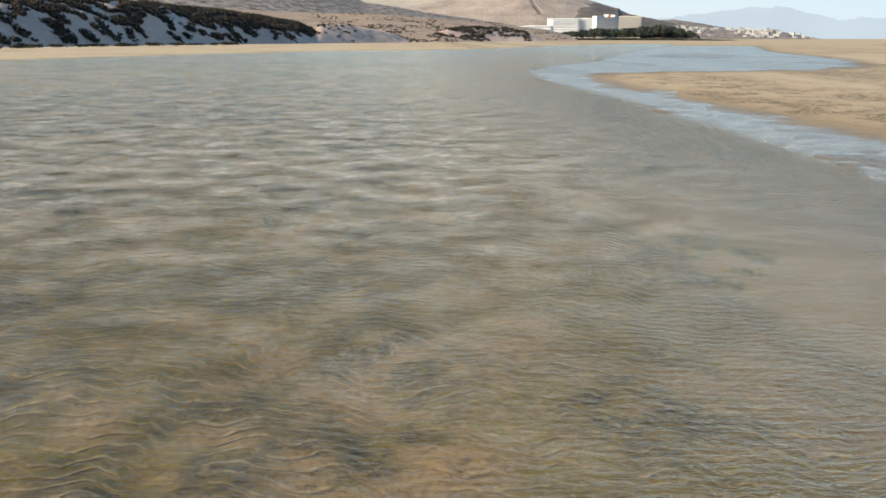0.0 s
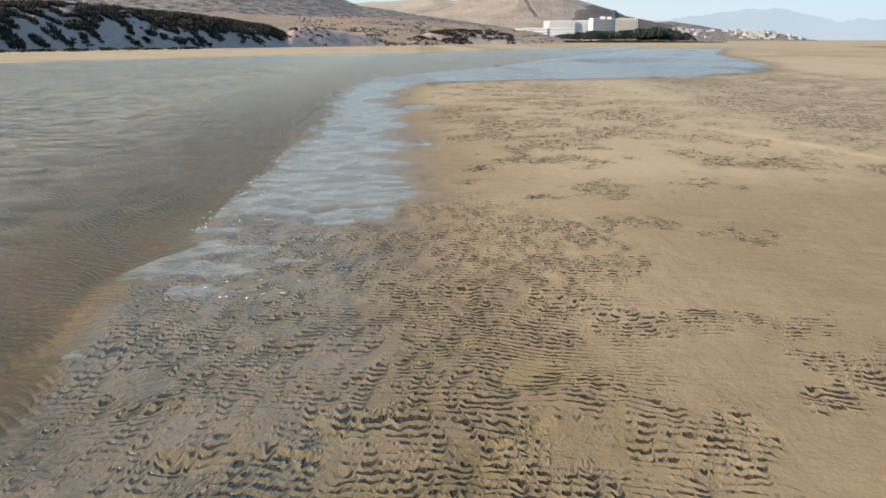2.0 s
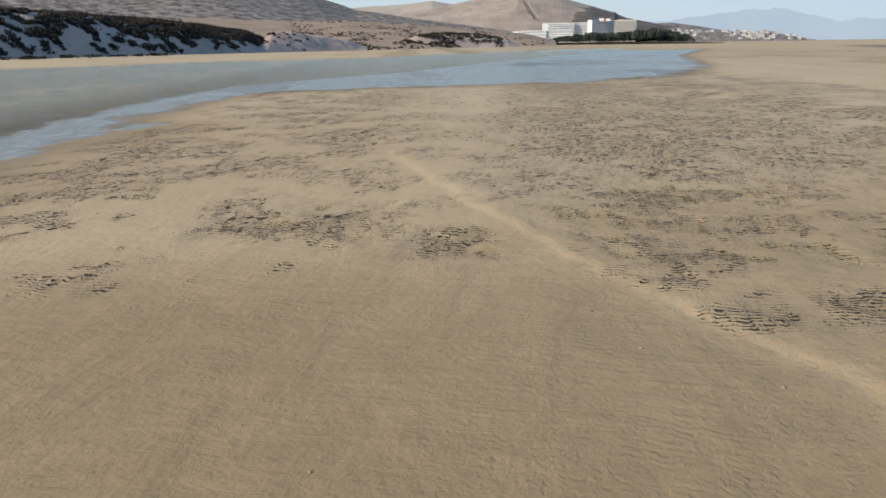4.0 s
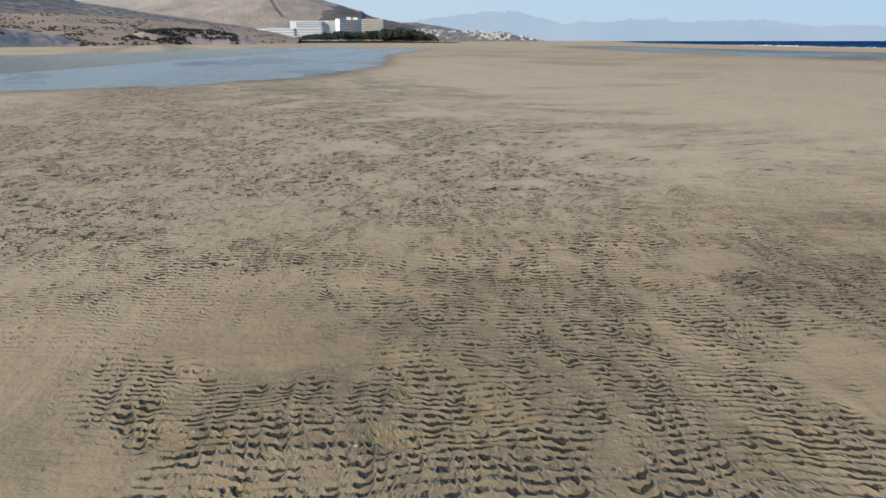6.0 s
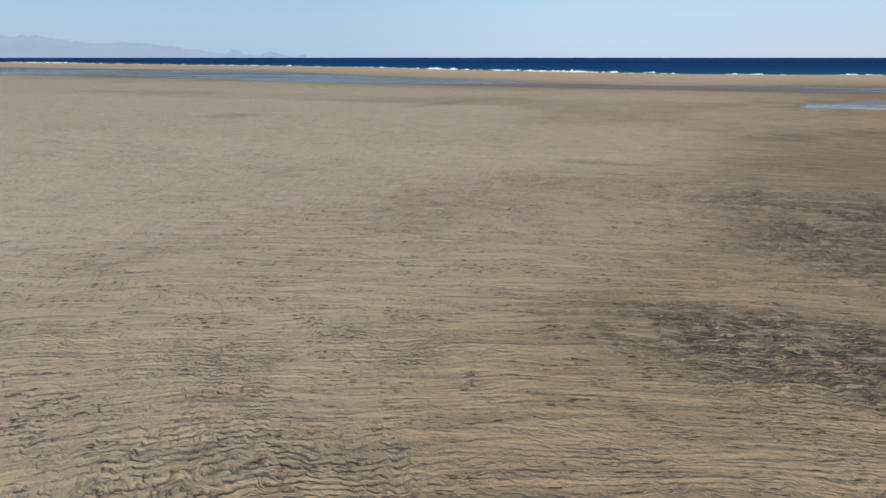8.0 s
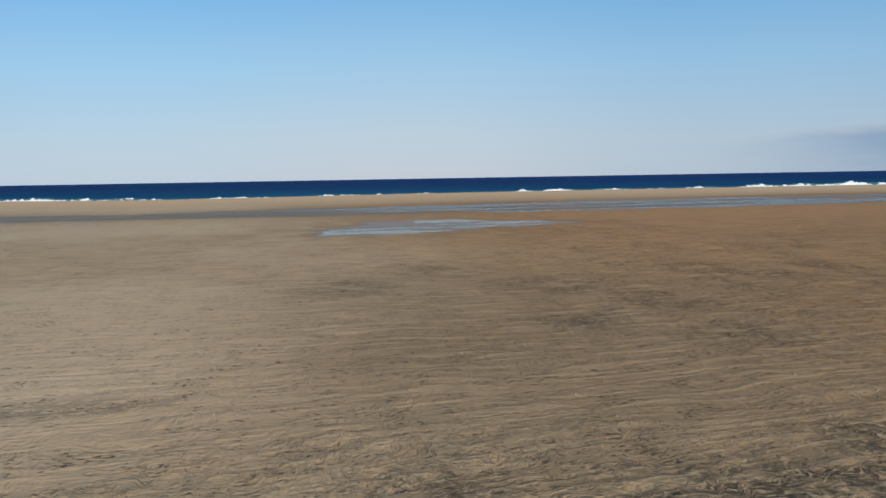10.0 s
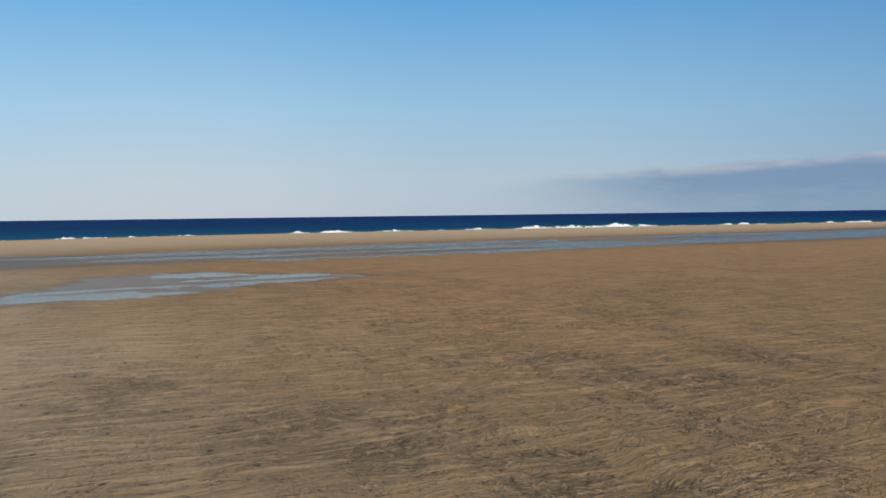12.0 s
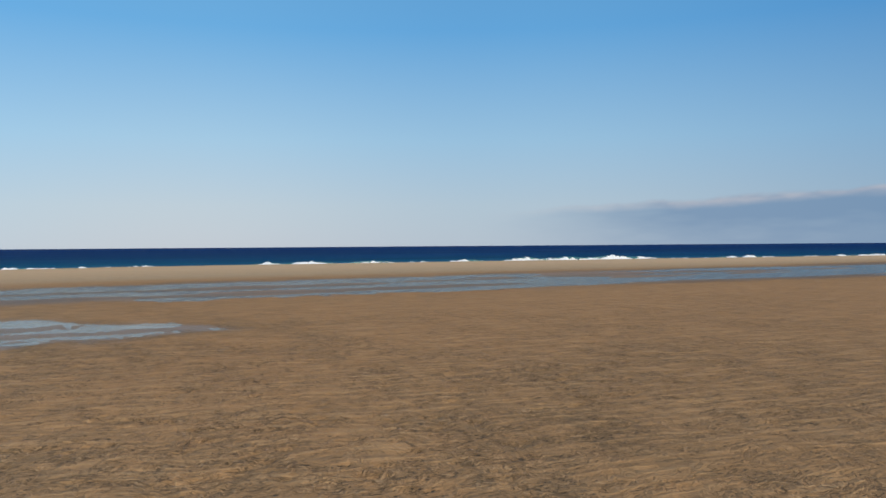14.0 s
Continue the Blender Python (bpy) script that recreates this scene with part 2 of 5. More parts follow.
    h = add(h, sub(mul(crest_s, 0.006), mul(hollow_s, 0.010)))
    h = add(h, sub(mul(ridge, mul(lin, 0.034)), mul(hollow_l, 0.008)))
    h = add(h, mul(knob, 0.016))
    h = sub(h, mul(marks, 0.018))
    h = add(h, mul(shape_b, mul(strong, 0.020)))
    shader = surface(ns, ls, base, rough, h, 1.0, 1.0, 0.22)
    ls.new(span(gloss, 0.0, 1.0, 0.20, 0.42), shader.inputs["Specular IOR Level"])
    return m


def shallow_water(name, tint, wave_scale, strength, stretch, turn, gloss=0.07, murk_sheen=0.0, power=5.3, silt_sheen_colour=(0.45, 0.39, 0.30), clots=0.5, height=0.03, clear_x=None):
    """Clear shallow water: lets the bed show through and mirrors the sky at low angles."""
    m, ns, ls = material(name)
    out = ns.new("ShaderNodeOutputMaterial")
    w1 = tex_noise(ns, ls, wave_scale, 3.0, 0.5, stretch, turn)
    w2 = tex_noise(ns, ls, wave_scale * 4.3, 2.0, 0.5, stretch, turn + 0.5)
    h = arith(ns, ls, "ADD", arith(ns, ls, "MULTIPLY", w1, 0.75), arith(ns, ls, "MULTIPLY", w2, 0.25))
    b = node(ns, "ShaderNodeBump", Strength=strength, Distance=height)
    ls.new(h, b.inputs["Height"])
    lw = node(ns, "ShaderNodeLayerWeight", Blend=0.5)
    ls.new(b.outputs[0], lw.inputs["Normal"])
    fr = arith(ns, ls, "ADD", arith(ns, ls, "MULTIPLY", arith(ns, ls, "POWER", lw.outputs["Facing"], power), 0.95), 0.015)
    tr = ns.new("ShaderNodeBsdfTransparent")
    tr.inputs[0].default_value = (*tint, 1)
    gl = ns.new("ShaderNodeBsdfGlossy")
    gl.inputs["Color"].default_value = (1.0, 0.94, 0.84, 1)
    gl.inputs["Roughness"].default_value = gloss
    ls.new(b.outputs[0], gl.inputs["Normal"])
    mx = ns.new("ShaderNodeMixShader")
    ls.new(fr, mx.inputs[0])
    # pale diffuse share: cloudy water, plus sky sheen painted in
    silt_shading = ns.new("ShaderNodeBsdfDiffuse")
    silt_shading.inputs[0].default_value = (*silt_sheen_colour, 1)
    body = ns.new("ShaderNodeMixShader")
    cloudy = tex_noise(ns, ls, clots, 5.0, 0.65, (1.0, 1.3, 1.0))
    amount = remap(ns, ls, cloudy, 0.36, 0.64, 0.0, murk_sheen * 2.0)
    if clear_x:
        # streaked along the wavelets like sky reflections, but as plain colour
        amount = arith(ns, ls, "MULTIPLY", amount, remap(ns, ls, h, 0.38, 0.62, 0.35, 1.65))
        tc, sep = ns.new("ShaderNodeTexCoord"), ns.new("ShaderNodeSeparateXYZ")
        ls.new(tc.outputs["Object"], sep.inputs[0])
        amount = arith(ns, ls, "MULTIPLY", amount, remap(ns, ls, sep.outputs[0], clear_x - 4.5, clear_x, 1.0, 0.05))
        amount = arith(ns, ls, "MULTIPLY", amount, remap(ns, ls, sep.outputs[1], 3.5, 11.0, 0.25, 1.35))
    ls.new(amount, body.inputs[0])
    ls.new(tr.outputs[0], body.inputs[1])
    ls.new(silt_shading.outputs[0], body.inputs[2])
    ls.new(body.outputs[0], mx.inputs[1])
    ls.new(gl.outputs[0], mx.inputs[2])
    ls.new(mx.outputs[0], out.inputs["Surface"])
    return m


def sea_material():
    m, ns, ls = material("sea_water")
    near = ns.new("ShaderNodeAttribute")
    near.attribute_name = "shallow"
    big = tex_noise(ns, ls, 0.03, 5.0, 0.62, (1.0, 0.3, 1.0))
    chop = tex_noise(ns, ls, 0.5, 5.0, 0.65, (1.0, 0.5, 1.0))
    col = mixcol(ns, ls, remap(ns, ls, big, 0.38, 0.62), (0.0010, 0.010, 0.062), (0.0015, 0.026, 0.122))
    col = mixcol(ns, ls, remap(ns, ls, chop, 0.56, 0.70, 0.0, 0.5), col, (0.008, 0.062, 0.185))
    col = mixcol(ns, ls, near.outputs["Fac"], col, (0.003, 0.080, 0.150))
    surface(ns, ls, col, 0.6, chop, 0.6, 0.8, 0.015)
    return m


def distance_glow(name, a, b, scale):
    """Far land that glows, with the haze put into its colour."""
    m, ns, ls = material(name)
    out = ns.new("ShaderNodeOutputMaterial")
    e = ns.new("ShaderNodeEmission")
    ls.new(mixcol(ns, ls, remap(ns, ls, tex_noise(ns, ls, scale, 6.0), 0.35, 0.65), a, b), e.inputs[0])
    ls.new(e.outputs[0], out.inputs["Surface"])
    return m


MAT_SAND = sand_material()
MAT_LAGOON = shallow_water("lagoon_water", (0.96, 0.90, 0.76), 7.0, 1.0, (1.0, 2.9, 1.0), 0.06, 0.15, 0.16, 4.5, (0.76, 0.69, 0.58), 1.3, 0.05, 5.5)
MAT_FILM = shallow_water("film_water", (0.95, 0.96, 0.95), 5.0, 1.0, (1.0, 2.4, 1.0), 0.1, 0.26, 0.16, 5.2, (0.78, 0.77, 0.75), 2.2, 0.12)
MAT_POOL = shallow_water("pool_water", (0.88, 0.88, 0.88), 2.0, 1.0, (2.6, 0.7, 1.0), 0.1, 0.16, 0.0, 7.0, height=0.05)
MAT_CHANNEL = shallow_water("channel_water", (0.40, 0.40, 0.50), 0.9, 1.0, (3.0, 0.5, 1.0), 0.1, 0.10, 0.0, 6.5, height=0.16)
MAT_SEA = sea_material()
MAT_FOAM = rough_stuff("sea_foam", (0.80, 0.84, 0.86), (0.93, 0.94, 0.94), 1.2, 0.7, 0.8, 0.2)
MAT_WAVE = rough_stuff("wave_face", (0.010, 0.075, 0.11), (0.03, 0.13, 0.14), 0.4, 0.25, 0.5, 0.3, spec=0.5)
MAT_DUNE = rough_stuff("dune_sand", (0.34, 0.255, 0.215), (0.46, 0.355, 0.305), 0.06, 0.95, 0.5, 0.6)
MAT_SCRUBLAND = rough_stuff("scrubland_soil", (0.20, 0.145, 0.105), (0.39, 0.29, 0.215), 0.06, 0.95, 0.8, 1.5)
MAT_HILL = rough_stuff("hillside_soil", (0.060, 0.054, 0.055), (0.37, 0.315, 0.275), 0.10, 0.95, 1.0, 4.0, 8.0, lo=0.40, hi=0.60)
MAT_MOUNT = rough_stuff("mountain_soil", (0.235, 0.190, 0.160), (0.41, 0.34, 0.285), 0.012, 0.95, 1.0, 12.0, 8.0)
MAT_ROCK = rough_stuff("dark_rock", (0.09, 0.075, 0.065), (0.20, 0.165, 0.14), 0.02, 0.95, 1.0, 6.0, 8.0)
MAT_FAR = distance_glow("distant_mountain_haze", (0.352, 0.442, 0.540), (0.388, 0.474, 0.566), 0.003)
MAT_FAR_RIDGE = rough_stuff("distant_ridge", (0.33, 0.29, 0.245), (0.41, 0.36, 0.30), 0.004, 1.0, 0.6, 10.0)
# dark stone, its colour deepened to carry the flank's shade
MAT_SHOULDER = rough_stuff("shoulder_rock_shade", (0.065, 0.058, 0.056), (0.175, 0.148, 0.130), 0.012, 0.95, 1.0, 10.0, 8.0)
MAT_SHRUB = rough_stuff("shrub_leaves", (0.030, 0.026, 0.022), (0.078, 0.066, 0.052), 0.9, 0.9, 0.6, 0.1)
MAT_BUSH = rough_stuff("beach_bush_leaves", (0.020, 0.019, 0.012), (0.055, 0.050, 0.026), 0.8, 0.9, 0.6, 0.1)
MAT_TREE = rough_stuff("tree_leaves", (0.032, 0.042, 0.036), (0.085, 0.100, 0.080), 0.12, 0.9, 0.6, 0.4)
MAT_TRUNK = rough_stuff("bark", (0.10, 0.075, 0.055), (0.20, 0.15, 0.11), 0.8, 0.9, 0.5, 0.1)
MAT_WHITE = rough_stuff("white_render", (0.76, 0.75, 0.73), (0.84, 0.83, 0.81), 0.05, 0.8, 0.1, 0.1)
MAT_HOUSE = rough_stuff("house_render", (0.42, 0.40, 0.37), (0.62, 0.60, 0.57), 0.06, 0.85, 0.1, 0.1)
MAT_CREAM = rough_stuff("cream_render", (0.66, 0.59, 0.48), (0.74, 0.67, 0.56), 0.05, 0.8, 0.1, 0.1)
MAT_GLASS = rough_stuff("shaded_window", (0.10, 0.13, 0.17), (0.20, 0.24, 0.29), 0.09, 0.25, 0.1, 0.1, spec=0.6)
MAT_TILE = rough_stuff("roof_tile", (0.36, 0.17, 0.11), (0.46, 0.25, 0.17), 0.3, 0.85, 0.3, 0.1)
MAT_PEBBLE = rough_stuff("pebble_stone", (0.16, 0.10, 0.07), (0.34, 0.24, 0.18), 6.0, 0.7, 0.5, 0.01)


# ================= small helpers =================
def part(name, bm, material_, parent=None, label=""):
    me = bpy.data.meshes.new(name)
    bm.to_mesh(me)
    bm.free()
    ob = new(name, me)
    me.materials.append(material_)
    if parent is not None:
        ob.parent = parent
    return tagged(ob, label)


def shared(name, me, parent, at, turn=0.0, scale=(1, 1, 1)):
    ob = new(name, me)
    ob.parent = parent
    ob.matrix_basis = Matrix.Translation(at) @ Matrix.Rotation(turn, 4, "Z") @ Matrix.Diagonal((*scale, 1))
    return ob


def smooth_faces(me):
    me.polygons.foreach_set("use_smooth", np.ones(len(me.polygons), dtype=bool))


def sheet(name, X, Y, Z, material_, attrs=None):
    """A quad sheet from three arrays of one shape."""
    n, k = X.shape
    me = bpy.data.meshes.new(name)
    co = np.stack([X, Y, Z], -1).reshape(-1, 3).astype(np.float32)
    i = np.arange(n * k).reshape(n, k)
    q = np.stack([i[:-1, :-1], i[1:, :-1], i[1:, 1:], i[:-1, 1:]], -1).reshape(-1, 4).astype(np.int32)
    me.vertices.add(len(co))
    me.vertices.foreach_set("co", co.ravel())
    me.loops.add(q.size)
    me.loops.foreach_set("vertex_index", q.ravel())
    me.polygons.add(len(q))
    me.polygons.foreach_set("loop_start", np.arange(0, q.size, 4, dtype=np.int32))
    me.update(calc_edges=True)
    smooth_faces(me)
    for key, value in (attrs or {}).items():
        a = me.attributes.new(key, "FLOAT", "POINT")
        a.data.foreach_set("value", value.reshape(-1).astype(np.float32))
    me.materials.append(material_)
    return new(name, me)


def lattice(ix, iy, seed):
    h = (ix.astype(np.int64) * 374761393 + iy.astype(np.int64) * 668265263 + seed * 974634777) & 0x7FFFFFFF
    h = ((h ^ (h >> 13)) * 1274126177) & 0x7FFFFFFF
    h = h ^ (h >> 16)
    return (h & 0xFFFF) / 65535.0


def vnoise(x, y, seed=0):
    ix, iy = np.floor(x), np.floor(y)
    fx, fy = x - ix, y - iy
    fx, fy = fx * fx * fx * (fx * (fx * 6 - 15) + 10), fy * fy * fy * (fy * (fy * 6 - 15) + 10)
    a, b = lattice(ix, iy, seed), lattice(ix + 1, iy, seed)
    c, d = lattice(ix, iy + 1, seed), lattice(ix + 1, iy + 1, seed)
    return (a * (1 - fx) + b * fx) * (1 - fy) + (c * (1 - fx) + d * fx) * fy


def fbm(x, y, seed=0, octaves=4, gain=0.5):
    total, amp, norm = 0.0, 1.0, 0.0
    for k in range(octaves):
        total = total + amp * vnoise(x * 2.03 ** k + 17.3 * k, y * 2.03 ** k - 9.1 * k, seed + k)
        norm += amp
        amp *= gain
    return total / norm


def ramp(a, b, v):
    t = np.clip((v - a) / (b - a), 0, 1)
    return t * t * (3 - 2 * t)


def inside(x, y, pts):
    """Signed distance to a closed outline, negative inside."""
    d = np.full(x.shape, 1e9)
    odd = np.zeros(x.shape, dtype=bool)
    for (ax, ay), (bx, by) in zip(pts, pts[1:] + pts[:1]):
        ex, ey = bx - ax, by - ay
        px, py = x - ax, y - ay
        t = np.clip((px * ex + py * ey) / (ex * ex + ey * ey), 0, 1)
        d = np.minimum(d, (px - ex * t) ** 2 + (py - ey * t) ** 2)
        if ay != by:
            odd ^= ((ay > y) != (by > y)) & (px < ex * (y - ay) / (by - ay))
    d = np.sqrt(d)
    return np.where(odd, -d, d)


def spaced(lo, hi, step, far_lo, far_hi, grow_lo, grow_hi):
    mid = np.arange(lo, hi, step)

    def tail(length, g):
        out, d, s = [], 0.0, step
        while d < length:
            s *= g
            d += s
            out.append(min(d, length))
        return np.array(out)
    return np.concatenate([(lo - tail(lo - far_lo, grow_lo))[::-1], mid, mid[-1] + tail(far_hi - mid[-1], grow_hi)])


# ================= the ground =================
WATER = -0.03
LAGOON = [(6.6, -300), (6.5, 5), (6.4, 8), (6.3, 12), (6.4, 16), (6.4, 24), (5.7, 36), (6.5, 47), (9, 55), (15, 67), (24, 96),
          (36, 130), (62, 200), (84, 262), (60, 250), (34, 196), (8, 132), (-11, 117), (-22, 96), (-29, 81), (-34, 66), (-60, 10), (-90, -300)]
FILM = [(6.3, 5), (7.2, 6.2), (7.8, 7.6), (7.8, 9.2), (8.0, 12), (8.5, 16.4), (8.2, 22), (7.7, 34), (8.4, 40.5), (11, 44.0), (17, 45.5), (24, 49.0),
        (30, 54), (38, 71), (52, 120), (84, 200), (62, 200), (36, 130), (24, 98), (14.5, 68), (8.5, 56), (6.0, 47), (5.2, 36), (6, 24), (6, 12)]
CHANNEL = [(74.6, -260), (74.6, -31), (76, -10), (76.4, 5), (78.3, 21), (80, 35), (82, 47), (88, 72), (98, 118), (122, 190), (150, 260), (170, 260),
           (140, 170), (128, 120), (124, 85), (106, 60), (92, 40), (83, 24), (88, 14), (90, 0), (91, -14), (91, -45), (94, -70), (98, -260)]
PUDDLE = [(62.8, 15), (66, 15), (70.3, 12.6), (71.2, 9.4), (69.2, 7.6), (66.6, 4.9), (66.0, 4.8), (64.6, 7.6), (63.2, 11)]
SHORE_Y = [-5000, -400, -90, -30, 0, 26, 57, 88, 115, 215, 508, 1500, 5000]
SHORE_X = [-300, 60, 116, 124, 126, 120, 137, 162, 174, 212, 350, 900, 3300]


def shore_x(y):
    return np.interp(y, SHORE_Y, SHORE_X)


# stretches of sand where currents scoured the ripples deep, and smooth pans between them
SCOURED = [
    [(13.4, 16.1), (14.2, 15.9), (15.2, 15.6), (15.2, 17.6), (14.5, 17.6), (14.5, 16.5), (13.5, 16.9)],
    [(15.7, 14.9), (16.4, 14.8), (16.5, 16.1), (15.7, 16.0)],
    [(6.5, 8.6), (7.2, 9.6), (8.5, 11.0), (9.5, 10.3), (9.6, 9.0), (9.6, 8.1), (9.8, 7.4), (9.7, 6.4), (8.0, 5.8), (6.8, 6.4), (6.6, 7.6)],
    [(17.4, 15.3), (17.0, 17.2), (17.8, 17.0), (18.3, 16.1), (19.1, 15.8), (19.6, 15.5), (19.6, 14.4), (19.0, 14.6), (18.5, 14.4), (17.7, 14.4)],
    [(18.0, 13.2), (18.4, 13.6), (19.3, 13.4), (19.4, 12.8), (18.2, 12.8)],
    [(19.9, 15.1), (20.1, 14.8), (20.2, 14.0), (20.2, 13.4), (19.9, 13.4), (19.85, 14.6)],
    [(21.5, 13.9), (21.8, 13.5), (21.1, 12.8), (20.0, 12.7), (20.3, 13.4)],
    [(22.3, 15.4), (22.2, 16.2), (22.5, 16.7), (23.1, 16.2), (23.7, 16.1), (24.0, 16.5), (24.5, 15.3), (25.3, 16.0), (25.9, 16.2), (25.6, 14.6), (24.1, 14.6)],
    [(24.1, 17.7), (25.3, 17.5), (26.2, 16.0), (25.4, 16.0), (24.4, 16.8)],
    [(24.7, 18.1), (25.6, 18.0), (26.6, 16.6), (25.4, 16.0), (24.6, 16.4)],
    [(17.3, 18.7), (20.3, 18.3), (21.0, 17.5), (19.6, 16.6), (17.8, 17.0)],
]
PANS = [
    [(11.5, 8), (13.2, 14.0), (15.4, 14.7), (17.2, 14.4), (17.9, 12.95), (19.4, 12.6), (20, 11.5), (14, 8)],
    [(18.1, 14.2), (18.9, 14.5), (19.4, 14.1), (19.3, 13.6), (18.4, 13.65)],
    [(23.2, 17.0), (24.0, 16.75), (23.9, 16.1), (23.2, 16.3)],
    [(20.9, 15.2), (22.0, 17.0), (22.6, 15.6), (21.6, 14.4)],
    [(15.2, 22.0), (16.9, 17.0), (17.5, 13.0), (16.9, 12.8), (16.7, 15.0), (16.2, 17.0)],
]
STEP = 0.043


def ripple_form(u, v, length, seed, short):
    """Asymmetric short-crested current ripples, 0 to 1, from the distance across and along the crests."""
    wob = 1.6 * (fbm(v / (length * short * 1.6), u / (length * 3.5), seed, 2) - 0.5)
    p = (u / length + wob) % 1.0
    prof = np.where(p < 0.68, p / 0.68, (1 - p) / 0.32)
    prof = prof * prof * (3 - 2 * prof)
    return prof * (0.25 + 0.75 * ramp(0.35, 0.6, vnoise(v / (length * short), u / length, seed + 9)))


def ground_sheet():
    xs = spaced(-4.0, 57.0, STEP, -4950, 4950, 1.06, 1.045)
    vs = spaced(-3.4, 2.2, STEP, -4950, 4950, 1.06, 1.026)
    X, V = np.meshgrid(xs, vs, indexing="ij")
    fine = np.arange(-200, 200, 0.05)
    arch_f = np.interp(fine, [-4, 0, 9, 19, 24, 30, 36, 41, 45, 50, 54, 60], [5.5, 6, 9.5, 15.6, 17, 18, 18, 16.5, 14.5, 11, 8, 5])
    arch_f = np.convolve(np.pad(arch_f, 40, mode="edge"), np.ones(81) / 81, mode="valid")
    arch = np.interp(xs, fine, arch_f)
    Y = V + arch[:, None]
    near = np.exp(-(np.maximum(0, np.maximum(-3 - V, V - 14)) / 14) ** 2) * np.exp(-(np.maximum(0, np.maximum(-8 - X, X - 68)) / 14) ** 2)

    # distances across and along the ripple crests, whose bearing swings round from west to east
    th = np.radians(np.interp(fine, [-10, -3, 0, 2, 3.4, 6, 8, 20, 26, 30, 34, 42, 55], [85, 86, 98, 114, 104, 97, 97, 104, 106, 116, 156, 176, 191]))
    th = np.convolve(np.pad(th, 20, mode="edge"), np.ones(41) / 41, mode="valid")
    da = np.gradient(arch_f, 0.05)
    c_x = np.cumsum(np.cos(th) - da * np.sin(th)) * 0.05
    s_x = np.cumsum(np.sin(th) + da * np.cos(th)) * 0.05
    TH = np.interp(xs, fine, th)[:, None]
    U = np.interp(xs, fine, c_x)[:, None] - V * np.sin(TH)
    W = np.interp(xs, fine, s_x)[:, None] + V * np.cos(TH)
    U = U + 0.34 * (fbm(X / 1.1, Y / 1.1, 301, 2) - 0.5)
    W = W + 0.34 * (fbm(X / 1.1, Y / 1.1, 311, 2) - 0.5)

    flow = np.clip(0.75 * ramp(24.5, 28, X) * ramp(1.6, -0.6, V) + ramp(29.5, 34, X), 0, 1)

    lag = inside(X, Y, LAGOON)
    film = inside(X, Y, FILM)
    chan = inside(X, Y, CHANNEL)
    pud = inside(X, Y, PUDDLE)
    n_a = fbm(X / 2.4, Y / 2.4, 3)
    n_b = fbm(X / 0.8, Y / 0.8, 11)
    n_c = fbm(X / 7.0, Y / 7.0, 21)
    n_d = fbm(X / 0.28, Y / 0.28, 31, 3)
    n_s = fbm(U / 3.2, W / 0.9, 321, 4)
    edge = (n_b - 0.5) * 1.6 + (n_a - 0.5) * 2.0

    Z = 0.03 * (n_c - 0.5) + 0.02 * (n_a - 0.5)
    # the beds of the lagoon, the wet film, the channel and the puddle
    in_lag = ramp(0.5, -0.5, lag + 0.30 * edge)
    in_film = ramp(0.9, -0.6, film + 1.6 * edge + 0.9 * (n_d - 0.5))
    in_chan = ramp(1.5, -1.0, chan + 1.2 * edge)
    in_pud = ramp(0.7, -0.5, pud + 0.9 * edge)
    Z -= 0.055 * in_lag + 0.085 * ramp(-0.3, -7.0, lag)
    Z -= 0.038 * in_film * (1 - in_lag) * ramp(7.2, 9.6, Y - 0.6 * (X - 6.4) + 2.0 * (n_b - 0.5))
    Z += 0.055 * (fbm(X / 4, Y / 12, 361, 4) - 0.48) * in_film * (1 - in_lag) * ramp(24, 36, Y)
    Z += 0.050 * (fbm(X / 0.55, Y / 0.30, 371, 4) - 0.50) * in_film * (1 - in_lag) * ramp(30, 18, Y)
    # the edge of a rippled bank on the bed of the lagoon, and the smooth hollow beyond it
    bank = X - np.interp(Y, [2, 4.04, 4.6, 5.6, 6.8, 7.6, 9.1, 12], [2.9, 2.61, 2.42, 2.26, 2.2, 2.04, 1.74, 0.9]) + 0.25 * (n_b - 0.5)
    beyond = ramp(-0.05, 0.30, bank) * ramp(2.4, 0.9, bank) * ramp(11.5, 9, Y)
    Z -= 0.035 * beyond * in_lag
    bars = fbm(X / 2.2 + 0.02 * Y, Y / 26, 331, 4)
    Z -= 0.034 * in_chan
    Z += 0.10 * (bars - 0.48) * in_chan
    Z -= 0.028 * in_pud
    Z += 0.05 * (fbm(X / 0.7, Y / 3.0, 341, 4) - 0.5) * in_pud
    # a low scarp, a few centimetres high, between two levels of sand
    side = X - np.interp(Y, [12, 13, 13.6, 14.5, 17.2, 22.1], [18.2, 17.8, 17.5, 17.2, 16.4, 15.2]) + 0.22 * (n_b - 0.5) + 0.12 * (n_d - 0.5)
    scarp = ramp(10.6, 12, Y) * ramp(26, 20, Y)
    Z += 0.020 * scarp * ramp(-0.06, 0.10, side) * ramp(3.0, 0.2, side)
    # highlight along the scarp's edge, painted as paler sand
    sunlit_rim = scarp * np.exp(-((side + 0.02) / 0.13) ** 2)
    # the berm, and the beach that falls into the sea
    off = X - shore_x(Y)
    Z += 0.16 * np.exp(-((off + 9) / 10) ** 2)
    Z -= np.clip(off + 1.0, 0, 60) * 0.09

    # where ripples have been scoured
    dry = 1 - in_lag
    field = np.zeros(X.shape)
    blk = (X > 4) & (X < 29) & (V < 10) & (V > -5)
